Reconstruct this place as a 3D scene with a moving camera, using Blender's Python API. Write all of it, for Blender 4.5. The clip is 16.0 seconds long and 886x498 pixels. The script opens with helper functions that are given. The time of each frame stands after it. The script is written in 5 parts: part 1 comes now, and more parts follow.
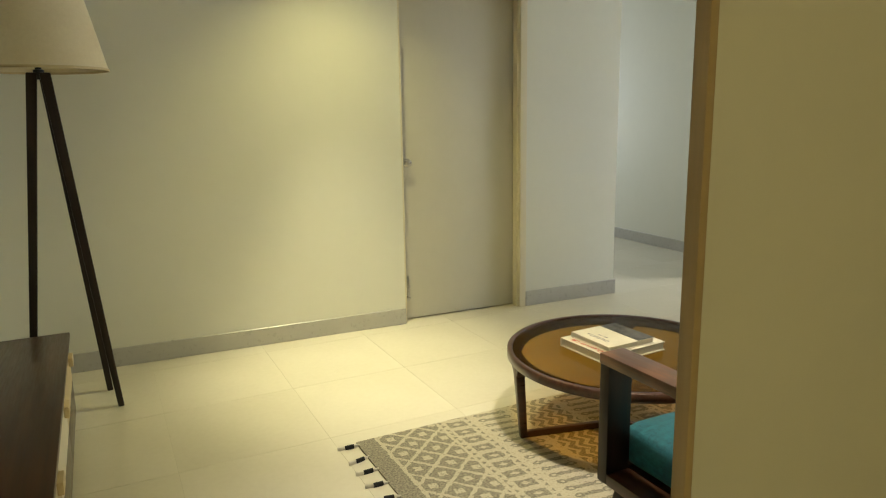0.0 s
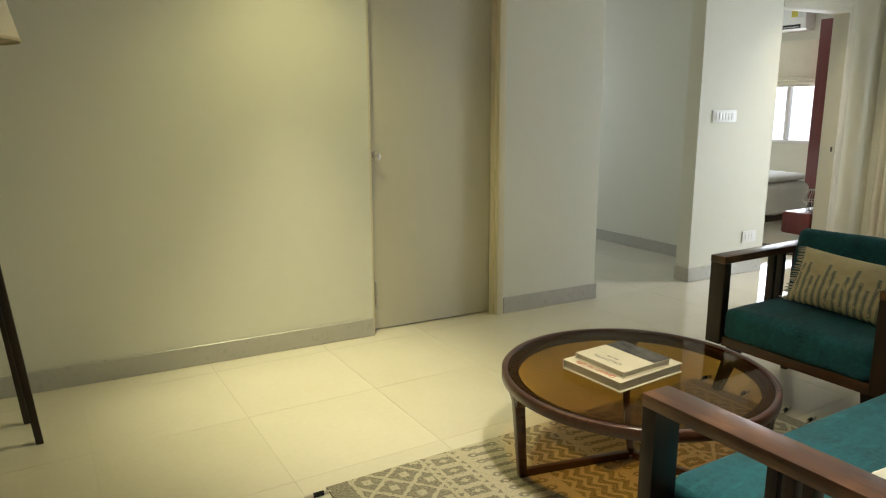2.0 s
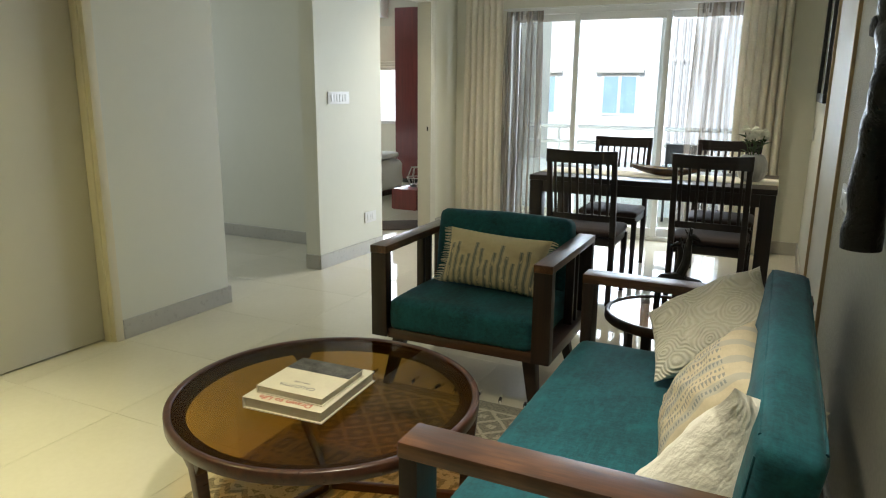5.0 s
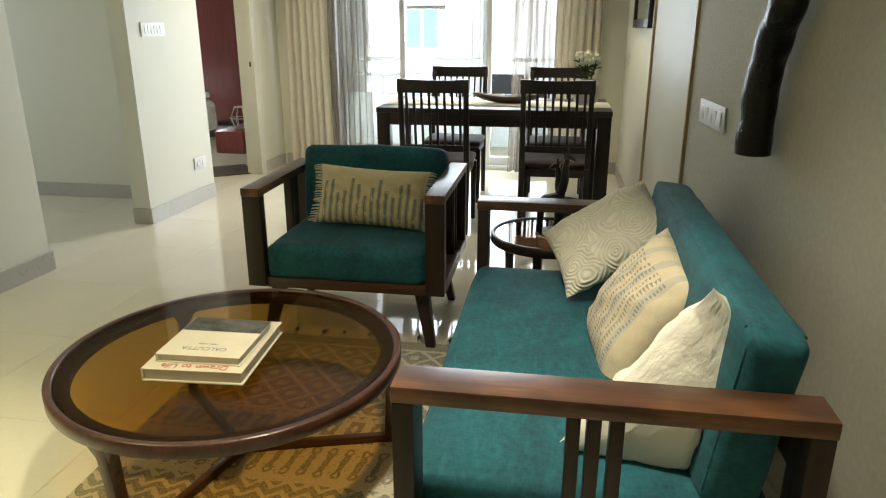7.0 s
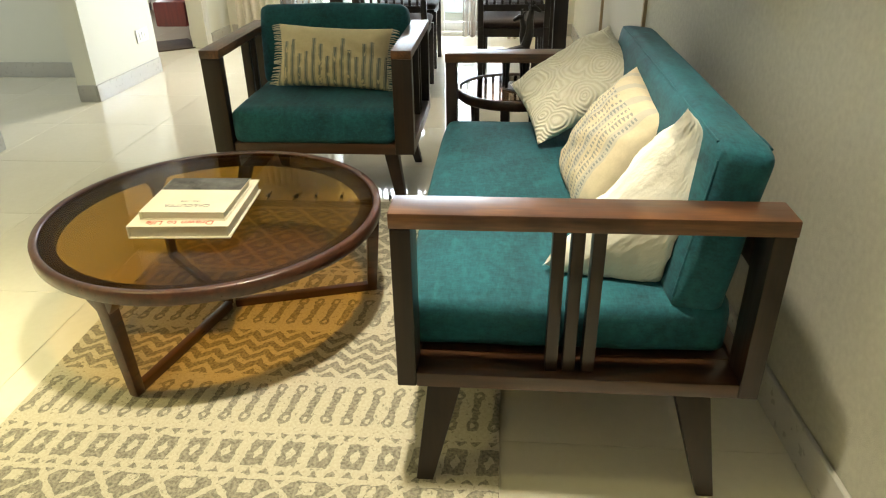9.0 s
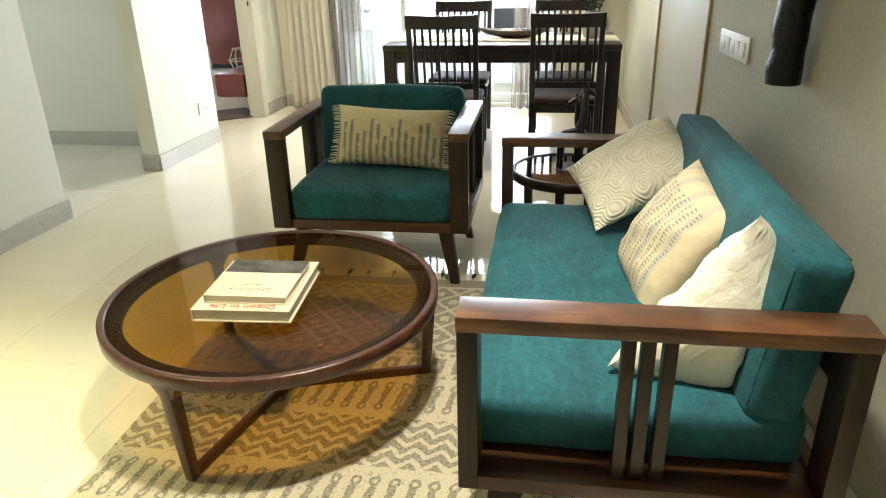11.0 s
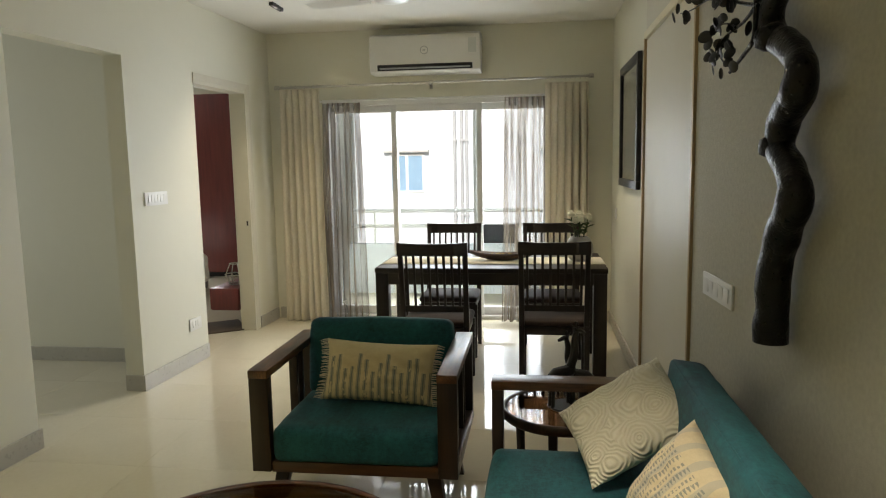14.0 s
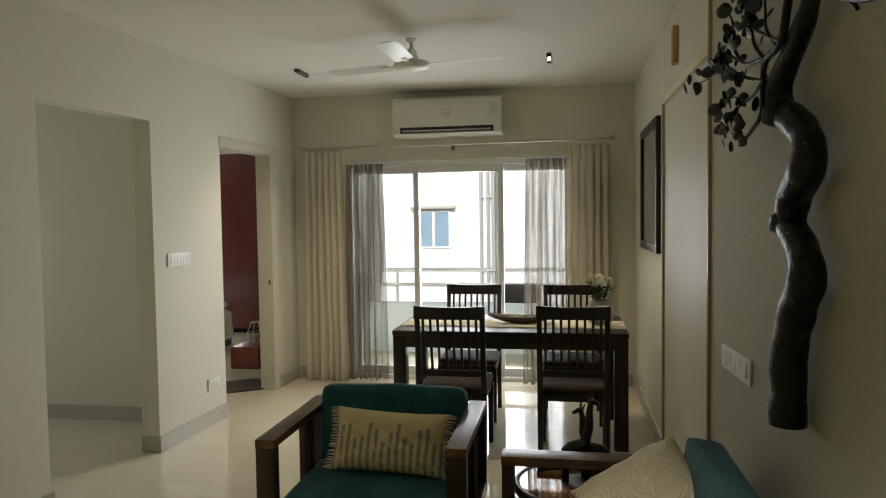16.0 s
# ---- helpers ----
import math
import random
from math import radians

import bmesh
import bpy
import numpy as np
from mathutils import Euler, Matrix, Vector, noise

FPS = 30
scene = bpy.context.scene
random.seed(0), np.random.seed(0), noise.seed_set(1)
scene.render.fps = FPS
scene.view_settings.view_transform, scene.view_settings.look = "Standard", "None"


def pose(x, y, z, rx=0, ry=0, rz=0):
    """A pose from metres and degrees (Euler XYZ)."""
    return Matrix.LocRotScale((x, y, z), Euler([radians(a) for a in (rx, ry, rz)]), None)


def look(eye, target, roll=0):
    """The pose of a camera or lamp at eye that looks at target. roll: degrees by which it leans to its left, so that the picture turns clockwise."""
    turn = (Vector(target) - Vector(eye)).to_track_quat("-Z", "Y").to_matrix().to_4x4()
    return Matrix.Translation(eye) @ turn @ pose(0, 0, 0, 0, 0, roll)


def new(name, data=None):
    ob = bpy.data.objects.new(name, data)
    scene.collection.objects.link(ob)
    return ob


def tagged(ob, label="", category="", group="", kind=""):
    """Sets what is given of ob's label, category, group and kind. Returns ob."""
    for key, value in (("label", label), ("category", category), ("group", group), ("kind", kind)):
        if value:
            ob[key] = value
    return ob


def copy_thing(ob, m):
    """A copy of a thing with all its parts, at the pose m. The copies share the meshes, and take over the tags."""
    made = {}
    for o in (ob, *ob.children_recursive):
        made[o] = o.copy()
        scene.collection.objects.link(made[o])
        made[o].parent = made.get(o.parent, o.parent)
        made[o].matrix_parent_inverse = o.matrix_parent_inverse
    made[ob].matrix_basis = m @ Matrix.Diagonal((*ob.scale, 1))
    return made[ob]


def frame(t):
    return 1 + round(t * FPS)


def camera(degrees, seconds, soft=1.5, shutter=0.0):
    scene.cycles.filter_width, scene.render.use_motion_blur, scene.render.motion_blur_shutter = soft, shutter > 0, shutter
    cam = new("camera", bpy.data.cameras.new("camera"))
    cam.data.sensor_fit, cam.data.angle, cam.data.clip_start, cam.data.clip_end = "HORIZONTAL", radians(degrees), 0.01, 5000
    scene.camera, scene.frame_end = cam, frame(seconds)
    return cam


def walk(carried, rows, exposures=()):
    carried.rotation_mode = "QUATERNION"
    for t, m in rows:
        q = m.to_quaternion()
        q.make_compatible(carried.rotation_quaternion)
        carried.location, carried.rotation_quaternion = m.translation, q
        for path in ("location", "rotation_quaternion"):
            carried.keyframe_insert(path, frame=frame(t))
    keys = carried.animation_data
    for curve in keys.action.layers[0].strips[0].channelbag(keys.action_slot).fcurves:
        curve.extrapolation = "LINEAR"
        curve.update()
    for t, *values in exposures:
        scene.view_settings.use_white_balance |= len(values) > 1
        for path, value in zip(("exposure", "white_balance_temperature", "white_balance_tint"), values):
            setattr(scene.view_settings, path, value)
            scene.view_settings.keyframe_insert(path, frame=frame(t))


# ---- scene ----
cam = camera(65.3, 16.0, soft=1.15)
PATH = [
    (0, (0.14, -0.069, 1.391), (1.013, 1.687, 0.997), -1.0),
    (0.5, (0.172, 0.015, 1.377), (0.988, 1.794, 0.964), -0.6),
    (1, (0.172, 0.15, 1.393), (1.015, 1.914, 0.976), -0.3),
    (1.5, (0.191, 0.267, 1.368), (1.12, 1.99, 0.958), -0.3),
    (2, (0.223, 0.389, 1.354), (1.221, 2.073, 0.945), -0.2),
    (2.5, (0.284, 0.5, 1.371), (1.339, 2.149, 0.963), -0.5),
    (3, (0.343, 0.592, 1.371), (1.49, 2.178, 0.959), -0.5),
    (3.5, (0.384, 0.646, 1.368), (1.64, 2.144, 0.944), -0.2),
    (4, (0.374, 0.746, 1.365), (1.822, 2.054, 0.928), 0.5),
    (4.5, (0.365, 0.826, 1.356), (1.995, 1.895, 0.908), 0.7),
    (5, (0.367, 0.881, 1.345), (2.121, 1.727, 0.889), 0.5),
    (7.5, (0.336, 1.276, 1.278), (2.201, 1.481, 0.587), -0.1),
    (8, (0.303, 1.296, 1.256), (2.145, 1.411, 0.485), -0.1),
    (8.5, (0.256, 1.288, 1.227), (2.045, 1.417, 0.342), -0.2),
    (8.7, (0.252, 1.279, 1.221), (2.013, 1.435, 0.286), -1.0),
    (11, (0.286, 1.339, 1.303), (2.107, 1.615, 0.522), -1.3),
    (11.5, (0.308, 1.345, 1.33), (2.179, 1.618, 0.679), -0.7),
    (12, (0.323, 1.349, 1.353), (2.225, 1.616, 0.795), -0.6),
    (12.5, (0.336, 1.35, 1.376), (2.259, 1.617, 0.894), -0.7),
    (13, (0.346, 1.351, 1.41), (2.286, 1.613, 1.002), -0.8),
    (13.5, (0.363, 1.344, 1.448), (2.319, 1.603, 1.12), -1.0),
    (14, (0.38, 1.33, 1.472), (2.347, 1.597, 1.222), -1.0),
    (14.5, (0.393, 1.316, 1.488), (2.363, 1.605, 1.3), -1.0),
    (15, (0.405, 1.3, 1.506), (2.374, 1.622, 1.363), -1.1),
    (15.5, (0.415, 1.274, 1.517), (2.383, 1.615, 1.407), -1.0),
    (16, (0.412, 1.264, 1.528), (2.38, 1.612, 1.434), -0.8),
]
EXPOSURES = [(0.0, 0.64, 6470, 12), (1.5, 0.38, 6400, 12), (5.0, 0.35, 6170, 11), (7.5, 0.82, 6460, 11), (8.7, 1.18, 6460, 11), (11.0, 1.28, 6260, 12), (12.0, 1.1, 6320, 12), (13.0, 0.65, 6690, 13), (14.5, -0.1, 6970, 14), (16.0, -0.32, 7130, 14)]
walk(cam, [(t, look(eye, target, roll)) for t, eye, target, roll in PATH], EXPOSURES)

# ---- plan, in metres ----
EAST, WEST, CEIL = 6.70, -0.42, 2.67
NORTH_LINE = pose(0, 4.09, 0, 0, 0, -2.46)     # along the north wall's face; +y goes into the wall
SOFA_LINE = pose(1.24, 0.546, 0, 0, 0, 3.0)     # along the wall behind the sofa; +y goes into the room
DINING_WALL, BACK = 0.66, 4.12
TILE = 0.622

# ---- light ----
world = bpy.data.worlds.new("sky")
scene.world = world
world.use_nodes = True
sky = world.node_tree.nodes.new("ShaderNodeTexSky")
sky.sky_type, sky.sun_disc, sky.sun_elevation, sky.sun_rotation = "NISHITA", False, radians(25), radians(270)
world.node_tree.nodes["Background"].inputs["Strength"].default_value = 0.15
world.node_tree.links.new(sky.outputs[0], world.node_tree.nodes["Background"].inputs["Color"])


def lamp(name, kind, m, energy, color, **more):
    data = bpy.data.lights.new(name, kind)
    data.energy, data.color = energy, color
    for key, value in more.items():
        if key == "size":
            data.size = value
        elif key == "size_y":
            data.shape, data.size_y = "RECTANGLE", value
        elif key == "angle":
            data.angle = value
        elif key == "spot":
            data.spot_size = value
        elif key == "blend":
            data.spot_blend = value
        elif key == "radius":
            data.shadow_soft_size = value
    ob = new(name, data)
    ob.matrix_world = m
    return ob


WARM, COOL, NEUTRAL, PALE = (1.0, 0.93, 0.40), (0.82, 0.91, 1.0), (1.0, 0.88, 0.62), (1.0, 0.92, 0.70)
lamp("sun", "SUN", look((-10, 2, 7.5), (6, 2.5, 0)), 5.0, (1.0, 0.985, 0.96), angle=radians(0.6))
lamp("daylight_balcony", "AREA", look((7.35, 1.75, 1.15), (0, 4.4, 0.35)), 112, COOL, size=2.1, size_y=1.9)
lamp("daylight_bedroom", "AREA", look((9.42, 6.5, 1.5), (0, 6.0, 1.0)), 36, COOL, size=1.4, size_y=1.2)
lamp("daylight_passage", "AREA", look((4.3, 7.25, 1.5), (4.3, 0, 1.0)), 13, COOL, size=0.9, size_y=1.1)
# recessed lights that are switched on: by the door, over the sofa, over the console (unseen, added as wall fill), in
# the lobby, over the dining table
SPOTS = ((1.40, 3.40), (1.62, 1.52), (0.0, 2.05), (0.55, -0.75))
SLOTS = ((5.58, 3.275), (5.52, 1.37))
for (x, y), power, cone, color in zip(SPOTS + SLOTS, (160, 160, 3, 29, 66, 66), (52, 72, 130, 150, 98, 98), ((1.0, 0.93, 0.56), PALE, WARM, (1.0, 0.87, 0.42), NEUTRAL, NEUTRAL)):
    lamp("spot", "SPOT", look((x, y, CEIL - 0.032), (x + 0.01, y + 0.01, 0)), power, color, spot=radians(cone), blend=1.0, radius=0.07)
# wide spill of the light by the door, round its narrow beam
lamp("spot", "SPOT", look((1.40, 3.40, CEIL - 0.034), (1.41, 3.41, 0)), 50, WARM, spot=radians(112), blend=1.0, radius=0.07)



# ---- node helpers ----
class Val:
    """A value in a node tree, with arithmetic."""
    def __init__(self, tree, socket):
        self.tree, self.socket = tree, socket

    def op(self, kind, *others):
        node = self.tree.nodes.new("ShaderNodeMath")
        node.operation = kind
        for i, v in enumerate((self, *others)):
            if isinstance(v, Val):
                self.tree.links.new(v.socket, node.inputs[i])
            else:
                node.inputs[i].default_value = v
        return Val(self.tree, node.outputs[0])

    def __add__(self, o): return self.op("ADD", o)
    def __sub__(self, o): return self.op("SUBTRACT", o)
    def __mul__(self, o): return self.op("MULTIPLY", o)
    def __truediv__(self, o): return self.op("DIVIDE", o)
    def lt(self, o): return self.op("LESS_THAN", o)
    def gt(self, o): return self.op("GREATER_THAN", o)
    def fract(self): return self.op("FRACT")
    def floor(self): return self.op("FLOOR")
    def abs(self): return self.op("ABSOLUTE")
    def max(self, o): return self.op("MAXIMUM", o)
    def min(self, o): return self.op("MINIMUM", o)
    def tri(self): return self.op("FRACT").op("SUBTRACT", 0.5).op("ABSOLUTE") * 2.0
    def within(self, a, b): return self.gt(a) * self.lt(b)


class Stuff:
    """A material under construction."""
    def __init__(self, name):
        self.mat = bpy.data.materials.new(name)
        self.mat.use_nodes = True
        self.t = self.mat.node_tree
        self.bsdf = self.t.nodes["Principled BSDF"]
        self.out = self.t.nodes["Material Output"]
        self.coord = self.t.nodes.new("ShaderNodeTexCoord")

    def node(self, kind): return self.t.nodes.new("ShaderNode" + kind)
    def link(self, a, b): self.t.links.new(a, b)

    def xyz(self):
        sep = self.node("SeparateXYZ")
        self.link(self.coord.outputs["Object"], sep.inputs[0])
        return [Val(self.t, sep.outputs[i]) for i in range(3)]

    def noise(self, scale, detail=3.0, stretch=(1, 1, 1), rough=0.55):
        mapping, n = self.node("Mapping"), self.node("TexNoise")
        mapping.inputs["Scale"].default_value = stretch
        self.link(self.coord.outputs["Object"], mapping.inputs[0])
        self.link(mapping.outputs[0], n.inputs["Vector"])
        n.inputs["Scale"].default_value, n.inputs["Detail"].default_value, n.inputs["Roughness"].default_value = scale, detail, rough
        return Val(self.t, n.outputs["Fac"])

    def ramp(self, v, lo, hi):
        n = self.node("MapRange")
        n.inputs["From Min"].default_value, n.inputs["From Max"].default_value = lo, hi
        self.link(v.socket, n.inputs["Value"])
        return Val(self.t, n.outputs[0])

    def mix(self, fac, a, b):
        n = self.node("Mix")
        n.data_type = "RGBA"
        for v, i in ((fac, 0), (a, 6), (b, 7)):
            if isinstance(v, Val):
                self.link(v.socket, n.inputs[i])
            elif i == 0:
                n.inputs[i].default_value = v
            else:
                n.inputs[i].default_value = (*v, 1) if len(v) == 3 else v
        return Val(self.t, n.outputs[2])

    def random(self):
        n = self.node("ObjectInfo")
        return Val(self.t, n.outputs["Random"])

    def put(self, color=None, rough=None, metal=None, bump=None, strength=0.3, distance=0.002, **more):
        b = self.bsdf
        for v, name in ((color, "Base Color"), (rough, "Roughness"), (metal, "Metallic")):
            if isinstance(v, Val):
                self.link(v.socket, b.inputs[name])
            elif v is not None:
                b.inputs[name].default_value = (*v, 1) if name == "Base Color" else v
        if bump is not None:
            n = self.node("Bump")
            n.inputs["Strength"].default_value, n.inputs["Distance"].default_value = strength, distance
            self.link(bump.socket, n.inputs["Height"])
            self.link(n.outputs[0], b.inputs["Normal"])
        for key, value in more.items():
            b.inputs[key.replace("_", " ")].default_value = value
        return self.mat


def plain(name, light, dark, scale, rough, strength=0.15, stretch=(1, 1, 1), vary=0.0, metal=0.0, distance=0.002, **more):
    """A surface with broad and fine variation between two colours."""
    s = Stuff(name)
    broad, fine = s.noise(scale, 3, stretch), s.noise(scale * 9, 4, stretch)
    fac = s.ramp(broad * 0.65 + fine * 0.35, 0.3, 0.7)
    if vary:
        fac = fac + (s.random() - 0.5) * vary
    r = s.ramp(fine, 0.2, 0.8) * 0.12 + (rough - 0.06)
    return s.put(s.mix(fac, dark, light), r, metal, fine, strength, distance, **more)


def wood(name, light, dark, rough, axis=0, coat=0.0):
    stretch = [14, 14, 14]
    stretch[axis] = 0.9
    s = Stuff(name)
    grain, pores, broad = s.noise(2.2, 4, stretch), s.noise(9, 3, stretch), s.noise(3.0, 2)
    fac = s.ramp(grain * 0.6 + pores * 0.2 + broad * 0.2, 0.34, 0.66)
    return s.put(s.mix(fac, dark, light), s.ramp(pores, 0.2, 0.8) * 0.15 + (rough - 0.07), 0.0, pores, 0.12, 0.001, Coat_Weight=coat, Coat_Roughness=0.2)


def nap(s, x, y, z, col):
    """Paler streaks where the pile has been brushed the other way."""
    streak = s.ramp(s.noise(26, 3, (0.5, 1.6, 1.6)), 0.5, 0.75) * 0.35
    return s.mix(streak, col, (0.017, 0.175, 0.20))


def worn_wood(name, axis):
    """Dark walnut with the lacquer rubbed through to the orange wood in long patches."""
    stretch = [12, 12, 12]
    stretch[axis] = 1.0
    s = Stuff(name)
    grain, pores = s.noise(2.4, 4, stretch), s.noise(11, 3, stretch)
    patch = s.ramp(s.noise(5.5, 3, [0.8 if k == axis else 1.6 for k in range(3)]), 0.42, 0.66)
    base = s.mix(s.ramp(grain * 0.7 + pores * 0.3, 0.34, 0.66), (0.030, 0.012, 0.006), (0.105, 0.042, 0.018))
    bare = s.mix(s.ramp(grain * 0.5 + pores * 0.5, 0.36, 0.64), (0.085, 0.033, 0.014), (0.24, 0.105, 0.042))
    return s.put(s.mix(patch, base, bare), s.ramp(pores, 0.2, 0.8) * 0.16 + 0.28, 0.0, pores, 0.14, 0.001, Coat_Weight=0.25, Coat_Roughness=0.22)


def weave(name, light, dark, fine=900.0, rough=0.9, sheen=0.0, strength=0.35, color=None):
    """Woven cloth: threads both ways, with soft broad shading of the nap."""
    s = Stuff(name)
    x, y, z = s.xyz()
    broad, mid = s.noise(7, 3), s.noise(60, 3)
    threads = s.noise(fine / 3, 2, (1, 0.25, 1)) * 0.5 + s.noise(fine / 3, 2, (0.25, 1, 1)) * 0.5
    fac = s.ramp(broad * 0.4 + mid * 0.25 + threads * 0.35, 0.35, 0.65)
    col = s.mix(fac, dark, light)
    if color:
        col = color(s, x, y, z, col)
    return s.put(col, rough, 0.0, threads, strength, 0.0012, Sheen_Weight=sheen, Sheen_Roughness=0.4)


def see_through(name, tint, gloss=1.0, rough=0.0):
    s = Stuff(name)
    clear, shine, mixer, fres = s.node("BsdfTransparent"), s.node("BsdfGlossy"), s.node("MixShader"), s.node("LayerWeight")
    clear.inputs[0].default_value = (*tint, 1)
    shine.inputs["Roughness"].default_value = rough
    f = (Val(s.t, fres.outputs["Facing"]).op("POWER", 4.5) * 0.9 + 0.035) * gloss
    s.link(f.socket, mixer.inputs[0])
    s.link(clear.outputs[0], mixer.inputs[1])
    s.link(shine.outputs[0], mixer.inputs[2])
    s.link(mixer.outputs[0], s.out.inputs[0])
    return s.mat


def sheer_cloth(name, color, open_share, through_share=0.45, gathered=0.0):
    s = Stuff(name)
    clear, lit, diff, m1, m2 = s.node("BsdfTransparent"), s.node("BsdfTranslucent"), s.node("BsdfDiffuse"), s.node("MixShader"), s.node("MixShader")
    threads = s.noise(260, 2, (1, 1, 0.1))
    c = s.mix(s.ramp(threads, 0.35, 0.65), [v * 0.88 for v in color], color)
    for n in (lit, diff):
        s.link(c.socket, n.inputs[0])
    m1.inputs[0].default_value, m2.inputs[0].default_value = through_share, 1.0 - open_share
    if gathered:                              # the cloth is bunched closer in some folds than in others
        dense = s.ramp(s.noise(24, 2, (0.2, 1, 0.03)), 0.36, 0.64) * gathered + (1.0 - open_share - gathered / 2)
        s.link(dense.socket, m2.inputs[0])
    s.link(diff.outputs[0], m1.inputs[1])
    s.link(lit.outputs[0], m1.inputs[2])
    s.link(clear.outputs[0], m2.inputs[1])
    s.link(m1.outputs[0], m2.inputs[2])
    s.link(m2.outputs[0], s.out.inputs[0])
    return s.mat


def glow(name, color, strength):
    s = Stuff(name)
    return s.put((0.8, 0.8, 0.8), 0.4, Emission_Color=(*color, 1), Emission_Strength=strength)


# ---- materials ----
PAINT = plain("cream_wall_paint", (0.745, 0.73, 0.615), (0.715, 0.70, 0.585), 1.6, 0.62, 0.10)
# sandy finish, its colour also darkened to stand in for weaker light on this wall
SHADED_SAND_PAINT = plain("shaded_sandy_wall_paint", (0.56, 0.54, 0.43), (0.45, 0.43, 0.34), 55, 0.78, 0.9, distance=0.004)
WHITE_PAINT = plain("white_ceiling_paint", (0.79, 0.77, 0.71), (0.76, 0.74, 0.68), 1.2, 0.8, 0.06)
DOOR_PAINT = plain("beige_door_enamel", (0.655, 0.62, 0.51), (0.625, 0.59, 0.48), 2.0, 0.52, 0.05)
FRAME_PAINT = plain("cream_frame_enamel", (0.74, 0.67, 0.48), (0.70, 0.63, 0.44), 2.5, 0.40, 0.05)
SKIRT = plain("grey_skirting_tile", (0.50, 0.48, 0.42), (0.45, 0.43, 0.38), 4.0, 0.30, 0.03)
GROUT = plain("tile_grout", (0.58, 0.53, 0.41), (0.50, 0.46, 0.35), 20, 0.85, 0.3)
WALNUT_X = wood("dark_walnut_along_x", (0.082, 0.032, 0.013), (0.018, 0.0075, 0.004), 0.34, 0, 0.25)
WALNUT_Y = wood("dark_walnut_along_y", (0.082, 0.032, 0.013), (0.018, 0.0075, 0.004), 0.34, 1, 0.25)
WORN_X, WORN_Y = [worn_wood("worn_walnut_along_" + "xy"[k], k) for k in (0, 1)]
# same walnut for upright parts, with the shade on their sides darkened into the colour
SHADED_WALNUT_Z = wood("shaded_walnut_along_z", (0.030, 0.013, 0.007), (0.007, 0.0035, 0.0022), 0.42, 2, 0.05)
WARM_WALNUT = wood("reddish_walnut", (0.098, 0.034, 0.015), (0.032, 0.011, 0.006), 0.32, 0, 0.35)
WENGE_Y = wood("wenge_along_y", (0.022, 0.011, 0.007), (0.007, 0.004, 0.003), 0.40, 1, 0.12)
WENGE_Z = wood("wenge_along_z", (0.022, 0.011, 0.007), (0.007, 0.004, 0.003), 0.42, 2, 0.08)
TEAK = wood("golden_wood_lipping", (0.46, 0.33, 0.17), (0.35, 0.24, 0.11), 0.45, 2, 0.1)
PALE_WOOD = wood("pale_wood_front", (0.62, 0.50, 0.28), (0.50, 0.38, 0.19), 0.45, 1, 0.1)
RED_LAMINATE = wood("dark_red_laminate", (0.17, 0.022, 0.018), (0.10, 0.012, 0.011), 0.33, 2, 0.2)
TEAL = weave("teal_velvet", (0.009, 0.124, 0.155), (0.0025, 0.038, 0.052), 560, 0.85, 0.06, 0.5, nap)
SEAT_BROWN = weave("dark_brown_seat_cloth", (0.045, 0.024, 0.018), (0.022, 0.012, 0.010), 800, 0.8, 0.1)
LINEN = sheer_cloth("cream_curtain_linen", (0.90, 0.85, 0.73), 0.0, 0.42)
WHITE_COTTON = plain("creased_white_cotton", (0.86, 0.82, 0.72), (0.80, 0.76, 0.65), 2.6, 0.9, 0.5, (0.6, 2.2, 1.0), distance=0.02)
SHEER = sheer_cloth("taupe_sheer_voile", (0.24, 0.20, 0.155), 0.32, 0.34, 0.46)
SHADE_CLOTH = weave("cream_lampshade_cloth", (0.76, 0.66, 0.44), (0.68, 0.58, 0.37), 700, 0.9, 0.0, 0.15)
BRONZE_GLASS = see_through("bronze_tinted_glass", (0.70, 0.52, 0.22), 0.5)
SIDE_GLASS = see_through("smoked_brown_glass", (0.60, 0.42, 0.30), 1.3)
CLEAR = see_through("clear_window_glass", (0.94, 0.96, 0.96), 0.7)
UPVC = plain("white_window_profile", (0.80, 0.80, 0.78), (0.76, 0.76, 0.74), 3, 0.35, 0.02)
PLASTIC = plain("white_plastic", (0.80, 0.79, 0.75), (0.77, 0.76, 0.72), 5, 0.32, 0.02)
GREY_PLASTIC = plain("grey_plastic", (0.42, 0.42, 0.42), (0.36, 0.36, 0.36), 5, 0.4, 0.03)
BLACK_PLASTIC = plain("black_plastic", (0.016, 0.016, 0.017), (0.010, 0.010, 0.011), 6, 0.35, 0.04)
SCREEN = plain("black_screen_glass", (0.010, 0.010, 0.012), (0.008, 0.008, 0.010), 3, 0.12, 0.0)
STEEL = plain("brushed_steel", (0.60, 0.58, 0.54), (0.50, 0.48, 0.45), 8, 0.30, 0.08, metal=1.0)
BRASS = plain("brass", (0.62, 0.42, 0.16), (0.50, 0.32, 0.11), 9, 0.32, 0.08, metal=1.0)
DRIFT = plain("black_lacquered_driftwood", (0.009, 0.008, 0.007), (0.003, 0.003, 0.003), 9, 0.30, 0.6, distance=0.006, Specular_IOR_Level=0.3)
BLACK_LEAF = plain("blackened_metal_leaf", (0.022, 0.021, 0.018), (0.010, 0.010, 0.009), 12, 0.42, 0.2)
DARK_STAIN = plain("dark_stained_wood", (0.034, 0.019, 0.013), (0.022, 0.012, 0.008), 6, 0.45, 0.04)
